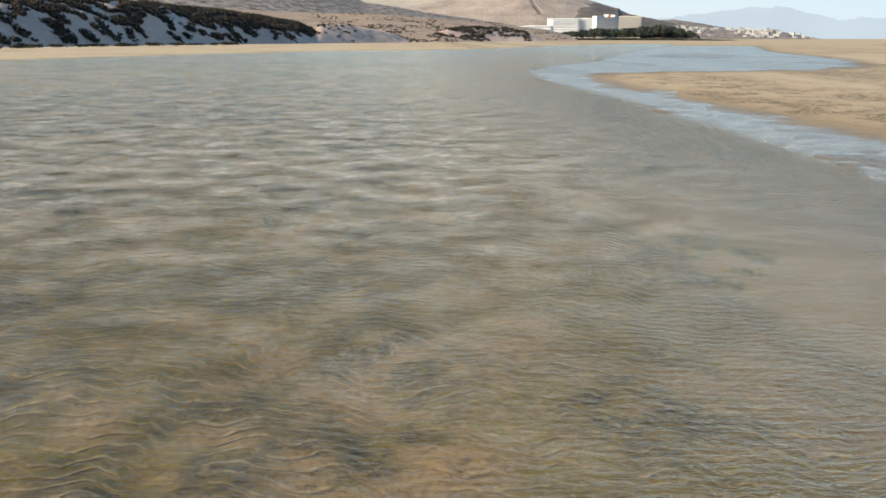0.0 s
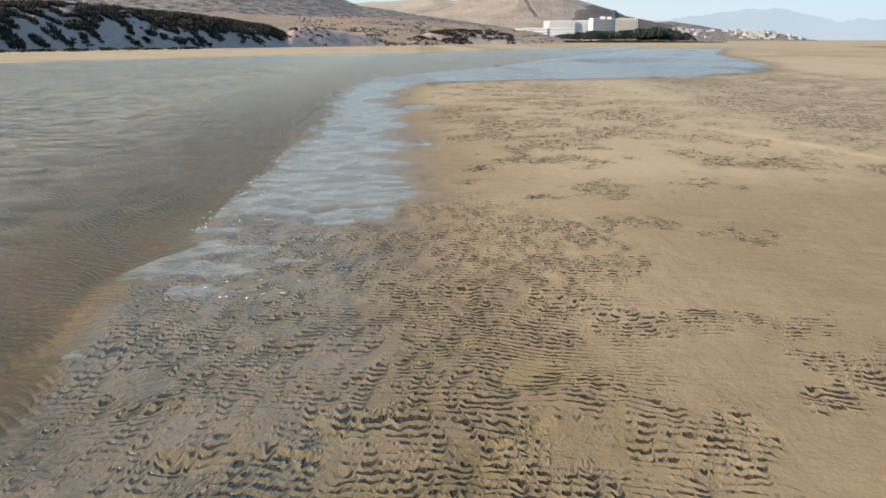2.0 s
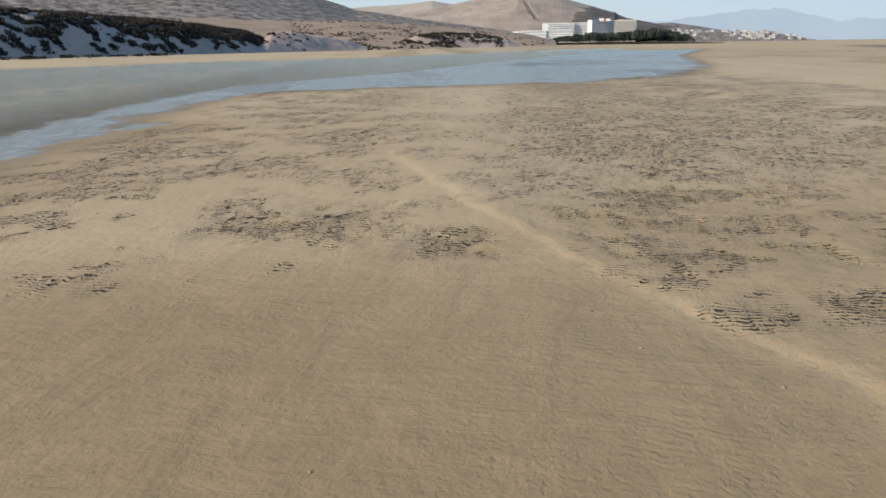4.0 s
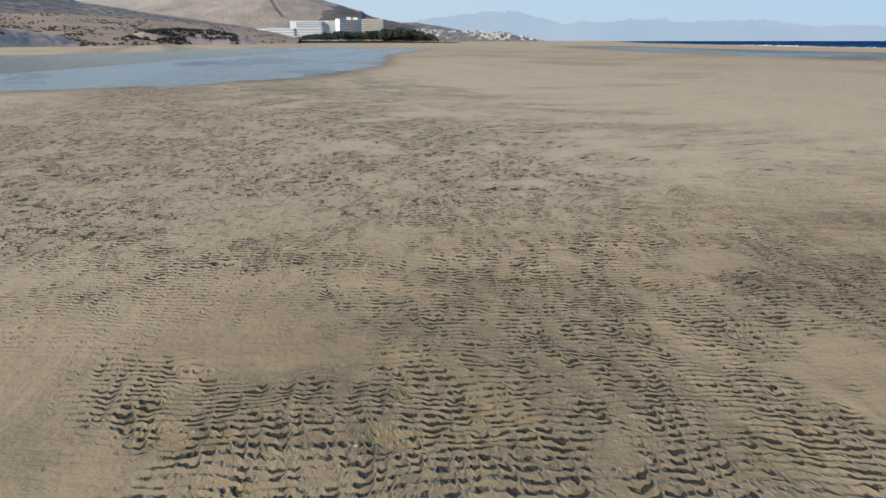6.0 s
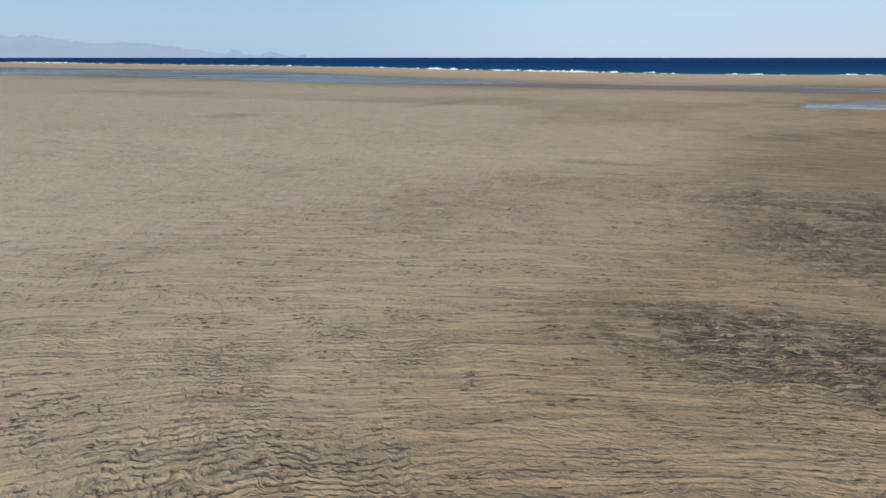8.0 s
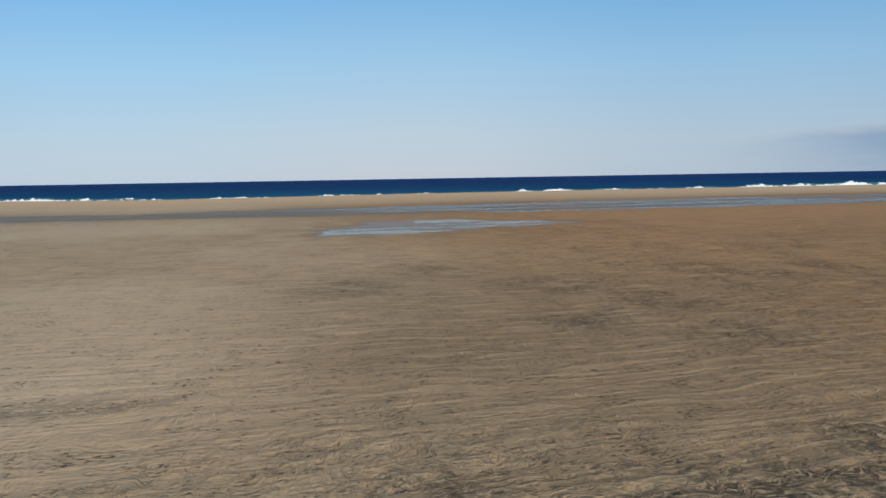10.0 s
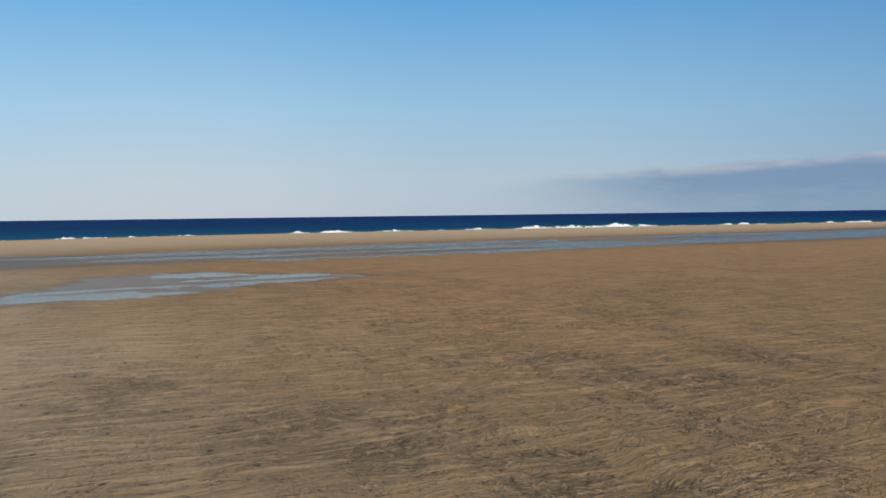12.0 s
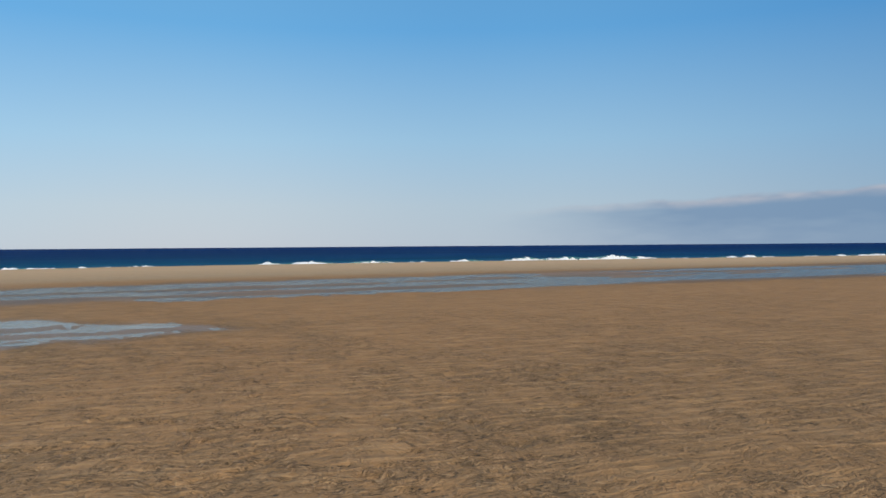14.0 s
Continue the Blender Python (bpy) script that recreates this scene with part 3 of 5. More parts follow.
    xb, yb, eb = X[blk], Y[blk], ((n_b - 0.5) * 0.9 + (n_d - 0.5) * 0.5)[blk]
    fb, pb = np.zeros(xb.shape), np.zeros(xb.shape)
    for outline in SCOURED:
        fb = np.maximum(fb, ramp(0.25, -0.12, inside(xb, yb, outline) + eb))
    for outline in PANS:
        pb = np.maximum(pb, ramp(0.2, -0.15, inside(xb, yb, outline) + 0.6 * eb))
    field[blk] = fb
    pan = np.zeros(X.shape)
    pan[blk] = pb
    mid = ramp(14.0, 17.5, X - 0.15 * (Y - 14)) * ramp(27.5, 23, X)
    east = ramp(22.5, 26, X) * ramp(41, 31, X)
    last = ramp(34, 42, X)
    bare = ramp(8.8, 9.6, X) * ramp(17.5, 14.0, X)
    patch = 0.5 * n_a + 0.5 * n_b
    rip = np.maximum.reduce([
        field * (0.25 + 0.35 * ramp(21, 22.5, X) + (0.75 - 0.35 * ramp(21, 22.5, X)) * ramp(0.42, 0.51, 0.6 * n_b + 0.4 * n_d)),
        mid * ramp(0.46, 0.53, patch) * 0.9,
        mid * ramp(16, 19, Y) * (0.35 + 0.45 * ramp(0.38, 0.52, n_b)),
        ramp(8.8, 11, X) * ramp(18, 15, X) * ramp(17, 21, Y) * (0.15 + 0.4 * ramp(0.42, 0.52, n_b)),
        east * (0.45 + 0.45 * ramp(0.42, 0.54, 0.4 * n_s + 0.6 * n_b)) * ramp(36, 32, X) * ramp(0.32, 0.40, n_b) * (1 - 0.5 * ramp(28, 30, X) * ramp(-0.8, 0.8, V)),
        east * ramp(0.46, 0.58, 0.6 * n_s + 0.4 * n_b) * 0.7,
        last * (0.55 + 0.45 * ramp(0.46, 0.58, 0.5 * n_s + 0.5 * n_b)) * ramp(80, 60, X) * (0.35 + 0.65 * ramp(9, 4, V)) * (1 - 0.75 * ramp(10.5, 13.5, Y) * ramp(41, 44, X)),
        bare * ramp(0.60, 0.66, n_b) * 0.8,
        bare * ramp(12.5, 15, Y) * ramp(0.46, 0.6, n_b) * ramp(0.45, 0.6, n_d) * 0.8,
        ramp(6.0, 6.8, X) * ramp(10.6, 9.4, X + 0.8 * (n_a - 0.5)) * ramp(15, 11, Y) * (0.45 + 0.55 * ramp(0.36, 0.48, n_b)) * 0.95,
    ]) * dry * (1 - 0.92 * pan)
    rip = rip * ramp(120, 60, X)
    rip = np.maximum(rip, np.exp(-(((X - 29.9) / 0.75) ** 2 + ((Y - 18.3) / 1.0) ** 2) ** 2) * ramp(0.36, 0.46, n_b))
    rip = np.maximum(rip, 0.9 * np.exp(-(((X - 20.6) / 0.8) ** 2 + ((Y - 13.15) / 0.4) ** 2) ** 2))
    rip = rip * (1 - 0.95 * np.exp(-(((X - 27.15) / 0.30) ** 2 + ((Y - 17.6) / 0.36) ** 2) ** 2))
    long_wave = fbm(U / 2.2, W / 0.22, 71, 3) * 1.6 - 0.4
    ripple = (long_wave - 0.4) * (0.010 * last + 0.006 * east) * dry * (1 - pan)
    ripple += ripple_form(U, W, 0.16, 81, 6.0) * (0.007 + 0.010 * n_a) * in_lag
    ripple += 0.022 * (fbm(U / 0.22, W / 0.30, 91, 3) - 0.5) * rip * ramp(29, 26, X)
    pits = ramp(0.60, 0.72, n_d) * (0.016 * rip + 0.002 * last * dry)
    hollow = 0.016 * field * ramp(10, 14, X)
    for i in range(15):
        f = i / 14
        px, py = 58.0 - 5.0 * f + 0.1 * math.sin(5 * i), 0.9 + 0.6 * f + (0.12 if i % 2 else -0.12)
        Z -= 0.02 * np.exp(-(((X - px) / 0.14) ** 2 + ((Y - py) / 0.09) ** 2))
    Z += near * (ripple - pits - hollow)

    # masks: wet and darkened sand, dark mineral and mud, weed, warm brown sand
    wet = np.clip((0.20 + 0.72 * ramp(0.4, 2.4, X)) * in_lag + in_film * (1 - in_lag) + in_chan + in_pud + 0.75 * np.exp(-(np.maximum(0, film) / 1.3) ** 2) * (X > 4), 0, 1)
    wet = np.clip(wet + 0.55 * np.exp(-(np.maximum(0, pud) / 3.5) ** 2) * ramp(0.35, 0.6, n_b) + 0.4 * np.exp(-(np.maximum(0, chan) / 5) ** 2), 0, 1)

    # plain darkening along the flight path and farther east, in the same mask
    wet = np.clip(wet + 0.25 * ramp(0.9, -0.8, V) * ramp(17.5, 19.5, X) * ramp(32, 28, X) * ramp(-6, -4, V) + 0.74 * ramp(39.5, 43, X) * ramp(18, 13.5, Y + 2 * (n_a - 0.5)) * ramp(56, 47, X), 0, 1)
    wet = np.maximum(wet, 1.0 * np.exp(-(((X - 7.3) / 3.0) ** 2 + ((Y - 6.4) / 4.8) ** 2) ** 2))
    wet = np.clip(wet + 0.5 * ramp(9.5, 12, X) * ramp(0.0, -0.5, side) * ramp(16, 12.5, Y), 0, 1)

    def spot(cx, cy, rx, ry):
        return np.exp(-(((X - cx) / rx) ** 2 + ((Y - cy) / ry) ** 2) ** 2)
    stain = np.maximum.reduce([spot(35.4, 15.0, 0.75, 1.6), spot(40.8, 13.9, 1.0, 1.5), spot(41.4, 12.4, 0.9, 0.8), 0.75 * spot(38.9, 14.6, 1.6, 1.1), 0.7 * spot(37.6, 14.2, 0.8, 1.0), 0.6 * spot(41.1, 15.6, 0.9, 0.6), 0.6 * spot(36.6, 12.0, 2.0, 1.2)])
    thread = ramp(0.32, 0.44, 0.35 * n_b + 0.35 * n_d + 0.3 * fbm(U / 0.6, W / 0.12, 351, 3))
    dark = 0.30 * field * ramp(0.45, 0.6, n_b)
    dark = np.maximum(dark, stain * thread)
    dark = np.maximum(dark, 0.30 * ramp(13.5, 10.5, Y) * ramp(0.52, 0.66, 0.5 * patch + 0.5 * n_s) * last * ramp(0.4, 0.6, n_d) * ramp(62, 52, X))
    for cx, cy, rx, ry in ((51, 31.6, 1.2, 0.9), (60, 28.3, 3.0, 0.5), (41.8, 41.8, 2.0, 0.6), (37.6, 41.2, 1.4, 0.5), (44, 18.2, 0.3, 0.9)):
        dark = np.maximum(dark, 0.5 * spot(cx, cy, rx, ry))
    for cx, cy, rr in ((49.7, 12.2, 1.3), (47.6, 11.1, 0.9), (50.4, 15.4, 1.2), (52.3, 13.4, 1.4), (49.8, 8.3, 0.9), (46.5, 13.0, 0.8), (45.2, 11.6, 0.6), (54.1, 4.5, 1.2), (51.3, 8.7, 0.8), (50.5, 6.4, 0.7)):
        dark = np.maximum(dark, 0.58 * spot(cx, cy, rr, rr * 0.8) * ramp(0.34, 0.56, 0.5 * n_b + 0.5 * n_d))
    dark = np.maximum(dark, 0.22 * ramp(0.4, -0.9, V) * ramp(21.5, 24, X) * ramp(30, 27, X) * ramp(0.40, 0.54, 0.6 * n_b + 0.4 * n_s))
    dark = np.maximum(dark, 0.8 * spot(6.7, 6.0, 1.6, 2.0) * ramp(0.34, 0.50, n_b))
    dark = np.maximum(dark, 0.75 * spot(6.35, 6.5, 0.8, 1.6) * ramp(0.30, 0.50, n_d))
    dark = np.maximum(dark, 0.35 * spot(20.7, 13.1, 0.8, 0.45))
    wet = np.maximum(wet, spot(6.2, 9.0, 0.7, 3.6))
    wet = np.maximum(wet, 0.85 * spot(45.3, 14.0, 1.7, 2.4))
    wet = np.maximum(wet, 0.5 * spot(24.2, 15.9, 1.9, 1.9))
    dark = np.maximum(dark, 0.34 * spot(24.2, 15.9, 1.8, 1.7) * ramp(0.38, 0.52, n_b))
    wet = np.maximum(wet, 0.4 * ramp(48, 51, X) * ramp(7, 4, Y) * ramp(62, 56, X))
    wet = np.maximum(wet, 0.40 * spot(29.7, 18.1, 1.0, 1.3))
    sand_bed = np.maximum(spot(5.7, 10.2, 1.0, 4.6), 0.8 * ramp(0.0, -1.4, lag) * ramp(-3.0, -1.6, lag))
    dark = np.maximum(dark, 0.55 * in_chan * ramp(0.5, 0.6, bars))
    dark = np.maximum(dark, in_lag * (1 - sand_bed) * (0.22 + 0.60 * ramp(1.2, -0.8, X)) * ramp(0.47, 0.55, 0.30 * n_a + 0.35 * n_b + 0.35 * n_d))
    weed = in_lag * (1 - sand_bed) * 1.0 * ramp(0.36, 0.50, 0.25 * n_c + 0.4 * n_b + 0.35 * n_d) * ramp(3.5, 0.8, X)
    for i, (cx, cy) in enumerate(((-1.05, 4.1), (-0.16, 3.6), (-0.17, 4.6), (-0.7, 3.0), (-1.4, 5.4), (-0.5, 5.8), (-0.3, 9.9), (0.7, 9.5), (-2.2, 4.3), (-3.0, 5.9), (1.3, 4.0), (-7.7, 17.4),
                                  (-4.7, 13.7), (-5.8, 23.6), (-5.7, 11.3), (-0.5, 18.6), (4.4, 5.1), (5.0, 5.1), (5.1, 13.4), (3.7, 12.0), (4.2, 9.2), (2.8, 7.0), (2.2, 6.5), (5.6, 7.8))):
        near_r = 0.22 + 0.14 * (i % 4) + 0.025 * cy
        clump = spot(cx, cy, near_r, near_r * 1.5) * in_lag * ramp(0.34, 0.52, 0.4 * n_b + 0.6 * n_d)
        weed = np.maximum(weed, 1.0 * clump)
        dark = np.maximum(dark, 1.0 * clump * ramp(0.42, 0.54, n_d))
    weed = np.maximum(weed, 0.25 * np.exp(-(((X - 7.2) / 1.7) ** 2 + ((Y - 5.6) / 2.2) ** 2) ** 2) * ramp(0.35, 0.5, n_b))
    weed = np.clip(weed + 0.25 * field * ramp(0.55, 0.7, n_d), 0, 1)
    tone = np.clip(np.maximum((0.85 * ramp(36, 45, X) + 0.15 * ramp(48, 62, X)) * ramp(19, 6, Y + 3 * (n_a - 0.5)), 0.20 * ramp(25, 34, X) * ramp(26, 14, Y)) + 0.10 * ramp(7, 9, X) * ramp(18, 14, X) + in_lag * 0.08 + sand_bed * in_lag * 0.12, 0, 1) * ramp(100, 90, X)
    tone = np.maximum(tone, 0.45 * ramp(-34, -18, off))
    pale = np.clip(0.8 * np.exp(-((off + 12) / 14) ** 2) + 0.55 * ramp(20, 34, Y) * ramp(110, 70, X) * ramp(0.35, 0.55, n_c), 0, 1) * (1 - wet) * ramp(-30, 40, off + 60)
    # the scarp's sunlit edge, put into the colour
    pale = np.maximum(pale, 0.12 * sunlit_rim)
    pale = np.maximum(pale, 0.75 * ramp(16, 26, Y) * (1 - wet) * ramp(0.25, 0.5, n_c) * (X < 60))
    pale = np.maximum(pale, 0.55 * ramp(36, 44, X) * ramp(13, 19, Y) * (1 - wet) * ramp(0.25, 0.5, n_c))
    pale = np.maximum(pale, (0.55 + 0.35 * ramp(24, 31, X)) * ramp(0.2, 4.5, V) * ramp(9.5, 12, X) * ramp(49, 44, X) * (1 - wet))
    pale = np.maximum(pale, 0.45 * ramp(28, 31, X) * ramp(45, 40, X) * ramp(-1.8, 0.0, V) * (1 - stain))
    rip = np.clip(rip + 0.9 * stain * ramp(0.40, 0.52, n_b), 0, 1) * (1 - in_lag)
    lineation = np.clip(ramp(25.5, 31, X) * ramp(130, 70, X) * (0.75 + 0.25 * ramp(0.4, 0.6, n_b)) * (1 - 0.5 * ramp(2, 6, V) * ramp(44, 38, X)) + 0.22 * ramp(8, 10, X), 0, 1) * dry * (1 - np.clip(in_chan + in_pud, 0, 1))
    marks = np.clip(rip * ramp(40, 30, X) * (0.08 + 0.72 * ramp(1.5, 4.5, V)) + 0.12 * last * ramp(0.46, 0.56, patch), 0, 1) * (1 - in_film)
    marks = np.maximum(marks, 0.62 * ramp(14, 18, X) * ramp(36, 27, X) * ramp(1.5, 4.5, V) * ramp(70, 30, Y) * ramp(0.40, 0.52, n_b) * (1 - pan))
    tongues = np.interp(X, [0, 25, 29, 34, 38], [1.0, 1.0, 0.85, 0.6, 0.12])
    gloss = np.clip(ramp(1.5, -0.5, film + 0.8 * edge) * (1 - in_lag) + 0.9 * spot(7.3, 8.6, 0.95, 3.2) * (1 - in_lag) + 0.8 * in_pud + 0.6 * in_chan, 0, 1)
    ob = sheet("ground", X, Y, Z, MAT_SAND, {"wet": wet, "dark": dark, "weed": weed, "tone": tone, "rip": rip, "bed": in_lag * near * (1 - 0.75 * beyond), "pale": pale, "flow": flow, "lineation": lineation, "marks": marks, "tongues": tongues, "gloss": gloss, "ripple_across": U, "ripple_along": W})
    return tagged(ob, "flat tidal beach of pale rippled sand, partly wet", "beach", kind="structure")


ground = ground_sheet()


def waver(outline, y0, y1, seed):
    """The outline with its long straight runs between y0 and y1 broken into small bays."""
    out = []
    for (ax, ay), (bx, by) in zip(outline, outline[1:] + outline[:1]):
        out.append((ax, ay))
        if min(ay, by) < y0 or max(ay, by) > y1:
            continue
        n = int(math.hypot(bx - ax, by - ay) / 0.35)
        for k in range(1, n):
            t = k / n
            x, y = ax + (bx - ax) * t, ay + (by - ay) * t
            size = 0.35 + 0.012 * max(0, y - 12)
            out.append((x + size * (noise.noise((x * 0.5, y * 0.55, seed)) + 0.55 * noise.noise((x, y * 1.9, seed + 3))), y))
    return out


def water_sheet(name, outline, step, material_, label, z):
    """A level sheet of water over an outline; the sand stands out of it where it is higher."""
    bm = bmesh.new()
    bm.faces.new([bm.verts.new((x, y, z)) for x, y in outline])
    bm.normal_update()
    for f in bm.faces:
        if f.normal.z < 0:
            f.normal_flip()
    bmesh.ops.triangulate(bm, faces=bm.faces[:])
    ob = part(name, bm, material_)
    return tagged(ob, label, "water", kind="structure")


LAGOON_EDGE = waver(LAGOON[1:13], 4, 140, 5.0)[:-1]
water_sheet("lagoon_water", [LAGOON[0]] + LAGOON_EDGE + LAGOON[12:], 1, MAT_LAGOON, "shallow clear lagoon water over a sandy bed", WATER)
water_sheet("film_water", [p for p in LAGOON_EDGE if p[1] > 8.2] + [LAGOON[12], (90, 215), (54, 120), (40, 70), (33, 52), (25, 46.0), (17, 42.5), (11, 41), (9.4, 38), (9.6, 20), (9.8, 8.2)], 1,
            MAT_FILM, "thin film of still water along the lagoon edge", WATER)
water_sheet("channel_water", [(72, -258), (72, -30), (74, 5), (76, 22), (78, 36), (86, 73), (96, 119), (120, 192), (172, 262), (143, 168),
                              (131, 118), (127, 84), (108, 58), (94, 38), (92, 14), (94, -45), (97, -70), (101, -258)], 1,
            MAT_CHANNEL, "thin sheet of tide water in a long sand channel", WATER)
water_sheet("puddle_water", [(61.5, 16), (66, 16.5), (71.5, 13.5), (72.6, 9.4), (70, 6), (66.6, 3.8), (64.6, 4.8), (61.6, 11)], 1,
            MAT_POOL, "shallow puddle left by the tide on sand", WATER)


# ================= the sea =================
def sea_sheet():
    d = np.concatenate([np.arange(-6, 60, 1.2), np.geomspace(60, 5200, 70)])
    ys = np.concatenate([-np.geomspace(4800, 210, 40), np.arange(-200, 300, 4.0), np.geomspace(305, 4700, 60)])
    D, Y = np.meshgrid(d, ys, indexing="ij")
    X = shore_x(Y) + D
    swell = np.sin((D + 6 * fbm(Y / 60, D / 60, 91, 2)) / 3.1) * 0.10 + 0.25 * (fbm(D / 9, Y / 22, 92, 3) - 0.5)
    Z = -0.22 + swell * ramp(-2, 20, D) * ramp(900, 150, D)
    keep = np.minimum(X, 4940)
    shallow = np.exp(-np.maximum(D, 0) / 55) * (0.5 + 0.9 * fbm(D / 7, Y / 40, 95, 3)) 
    ob = sheet("sea", keep, Y, Z, MAT_SEA, {"shallow": np.clip(shallow, 0, 1)})
    return tagged(ob, "deep blue choppy sea reaching the horizon", "sea", kind="structure")


sea_sheet()


def breaking_wave(y0, length, height, away, seed):
    """One small breaker: a green face with a lip and tumbled foam, running along the shore."""
    top = new("breaking_wave")
    x0 = float(shore_x(y0)) + away
    k = max(16, int(length / 0.3))
    bm, fm = bmesh.new(), bmesh.new()
    rows, frows = [], []
    for i in range(k + 1):
        s = i / k
        y = (s - 0.5) * length
        x = float(shore_x(y0 + y)) - float(shore_x(y0)) + 0.8 * noise.noise((y * 0.15, seed, 0))
        e = math.sin(math.pi * s) ** 0.25 * height * (0.78 + 0.5 * noise.noise((y * 0.28, seed * 3.1, 2)))
        rows.append([bm.verts.new((x + u * 1.0, y, -0.3 + e * w)) for u, w in ((3.4, 0.0), (1.9, 0.55), (0.7, 1.0), (0.1, 0.9), (0.2, 0.45), (-0.3, 0.1), (-1.2, 0.0))])
        f = e * (0.60 + 0.55 * noise.noise((y * 0.6, seed * 1.7, 5)) + 0.5 * noise.noise((y * 2.3, seed * 2.7, 1)))
        frows.append([fm.verts.new((x + u + 0.3 * noise.noise((y * 1.3, u, seed)), y, -0.26 + f * w + 0.05 * noise.noise((y * 2, u * 3, seed))))
                      for u, w in ((0.9, 0.8), (0.5, 1.12), (0.0, 1.05), (-0.4, 0.65), (-0.9, 0.42), (-1.6, 0.30), (-2.6, 0.20), (-4.2, 0.04))])
    for b, rr in ((bm, rows), (fm, frows)):
        for p, q in zip(rr, rr[1:]):
            for j in range(len(p) - 1):
                b.faces.new((p[j], p[j + 1], q[j + 1], q[j]))
    part("wave_face", bm, MAT_WAVE, top, "green-blue wave face")
    part("foam", fm, MAT_FOAM, top, "white tumbling foam")
    for c in top.children:
        smooth_faces(c.data)
    top.location = (x0, y0, 0)
    return tagged(top, "small breaking wave with white foam near the beach", "wave", "breaking waves")


for wave in ((11.0, 7.5, 0.42, 4, 1), (3.4, 8.6, 0.36, 4, 2), (-13, 3.6, 0.40, 6, 3), (-22.9, 11, 0.52, 6, 4), (-35.9, 9.5, 0.42, 5, 5), (-53.5, 14, 0.80, 8, 6),
             (-64, 7, 0.45, 5, 7), (-76, 18, 0.42, 5, 8), (-97.4, 9, 0.5, 6, 9), (44, 19, 0.62, 7, 10), (54, 12, 0.42, 4, 11), (66, 20, 0.48, 5, 12), (31, 9, 0.42, 6, 13),
             (92, 28, 0.5, 6, 14), (125, 24, 0.5, 6, 15), (160, 38, 0.6, 7, 16), (210, 44, 0.6, 7, 17), (270, 56, 0.7, 8, 18), (21, 6, 0.38, 9, 19), (-112, 12, 0.5, 6, 20)):
    breaking_wave(wave[0], wave[1] * 1.6, wave[2] * (0.95 if wave[0] < 80 else 0.7), wave[3], wave[4])


# ================= dunes, hills and mountains =================
EYE = (19.3, 10.0)


def polar(az, r, eye=EYE):
    return eye[0] + r * math.sin(radians(az)), eye[1] + r * math.cos(radians(az))


def hill(name, az, top, foot_r, depth, material_, label, lumps, seed, step=0.2, eye=EYE, foot_z=-0.4, kind="structure", bulge=1.0, cells=26):
    """A ridge of land seen over the bearings az, rising from foot_r to a crest of the angular heights top."""
    a = np.arange(az[0], az[-1] + 1e-6, step)
    el = np.interp(a, az, top)
    fr = np.interp(a, az, foot_r) if hasattr(foot_r, "__len__") else np.full(a.shape, foot_r)
    t = np.concatenate([np.linspace(0, 1, cells), [1.15, 1.4, 1.8]])
    A, T = np.meshgrid(a, t, indexing="ij")
    R = fr[:, None] + depth * T
    crest = np.maximum((fr + depth) * np.tan(np.radians(el)) + 1.8, foot_z)[:, None]
    rise = np.where(T <= 1, np.sin(np.clip(T, 0, 1) * math.pi / 2) ** bulge, 1 - 0.9 * (T - 1))
    X, Y = eye[0] + R * np.sin(np.radians(A)), eye[1] + R * np.cos(np.radians(A))
    scale = depth / 3.0
    n = fbm(X / scale, Y / scale, seed, 5, 0.55) - 0.5
    gully = np.abs(fbm(X / scale * 1.7, Y / scale * 1.7, seed + 3, 4) - 0.5)
    fade = np.sin(np.clip(T, 0, 1) * math.pi)
    Z = foot_z + (crest - foot_z) * rise + lumps * ((n - gully * 0.8 + 0.1) * fade + 0.16 * n * (T > 0.9))
    ob = sheet(name, X, Y, Z, material_)
    return tagged(ob, label, "hill", kind=kind)


def surface_z(ob, x, y):
    hit, place, normal, index = ob.ray_cast((x, y, 900), (0, 0, -1))
    return place.z if hit else None


dune = hill("dune_ridge", [-60, -40, -26, -21.3, -18, -15.5, -12.7, -10.1, -8.2, -7.1, -6.2], [1.9, 2.0, 2.17, 2.26, 2.15, 1.9, 1.61, 1.23, 0.99, 0.5, -0.2],
            [100, 130, 166, 183, 197, 210, 224, 240, 250, 258, 264], 30, MAT_DUNE, "shaded dune bank overgrown with dark shrubs", 2.2, 101, 0.12, (0, 0))
dune_b = hill("dune_hummock", [-7.4, -6.4, -5.2, -3.3, -1.7, -0.4], [0.2, 0.8, 0.93, 0.63, 0.34, -0.2], [256, 262, 270, 282, 294, 304], 24, MAT_DUNE,
              "low grey sand hummock with scrub", 1.2, 111, 0.1, (0, 0))
dune_c = hill("dune_hummock", [-2.2, -1.4, -0.4, 0.8, 2.4, 3.9, 5.0, 6.0, 6.8], [-0.15, 0.30, 0.58, 0.70, 0.68, 0.62, 0.45, 0.22, -0.2], [372, 376, 382, 390, 398, 406, 412, 416, 420], 34, MAT_DUNE,
              "low shaded sand hummock by the beach", 2.4, 121, 0.08)
plain = hill("scrubland", [-16, -8.2, -5.2, -1.3, 2.6, 4.5, 7.5, 9.5], [1.7, 1.4, 1.5, 1.2, 1.0, 0.85, 0.55, 0.1], [290, 300, 310, 330, 400, 430, 450, 470], 520, MAT_SCRUBLAND,
             "pinkish sandy scrubland rising behind the dunes", 5.0, 131, 0.12)
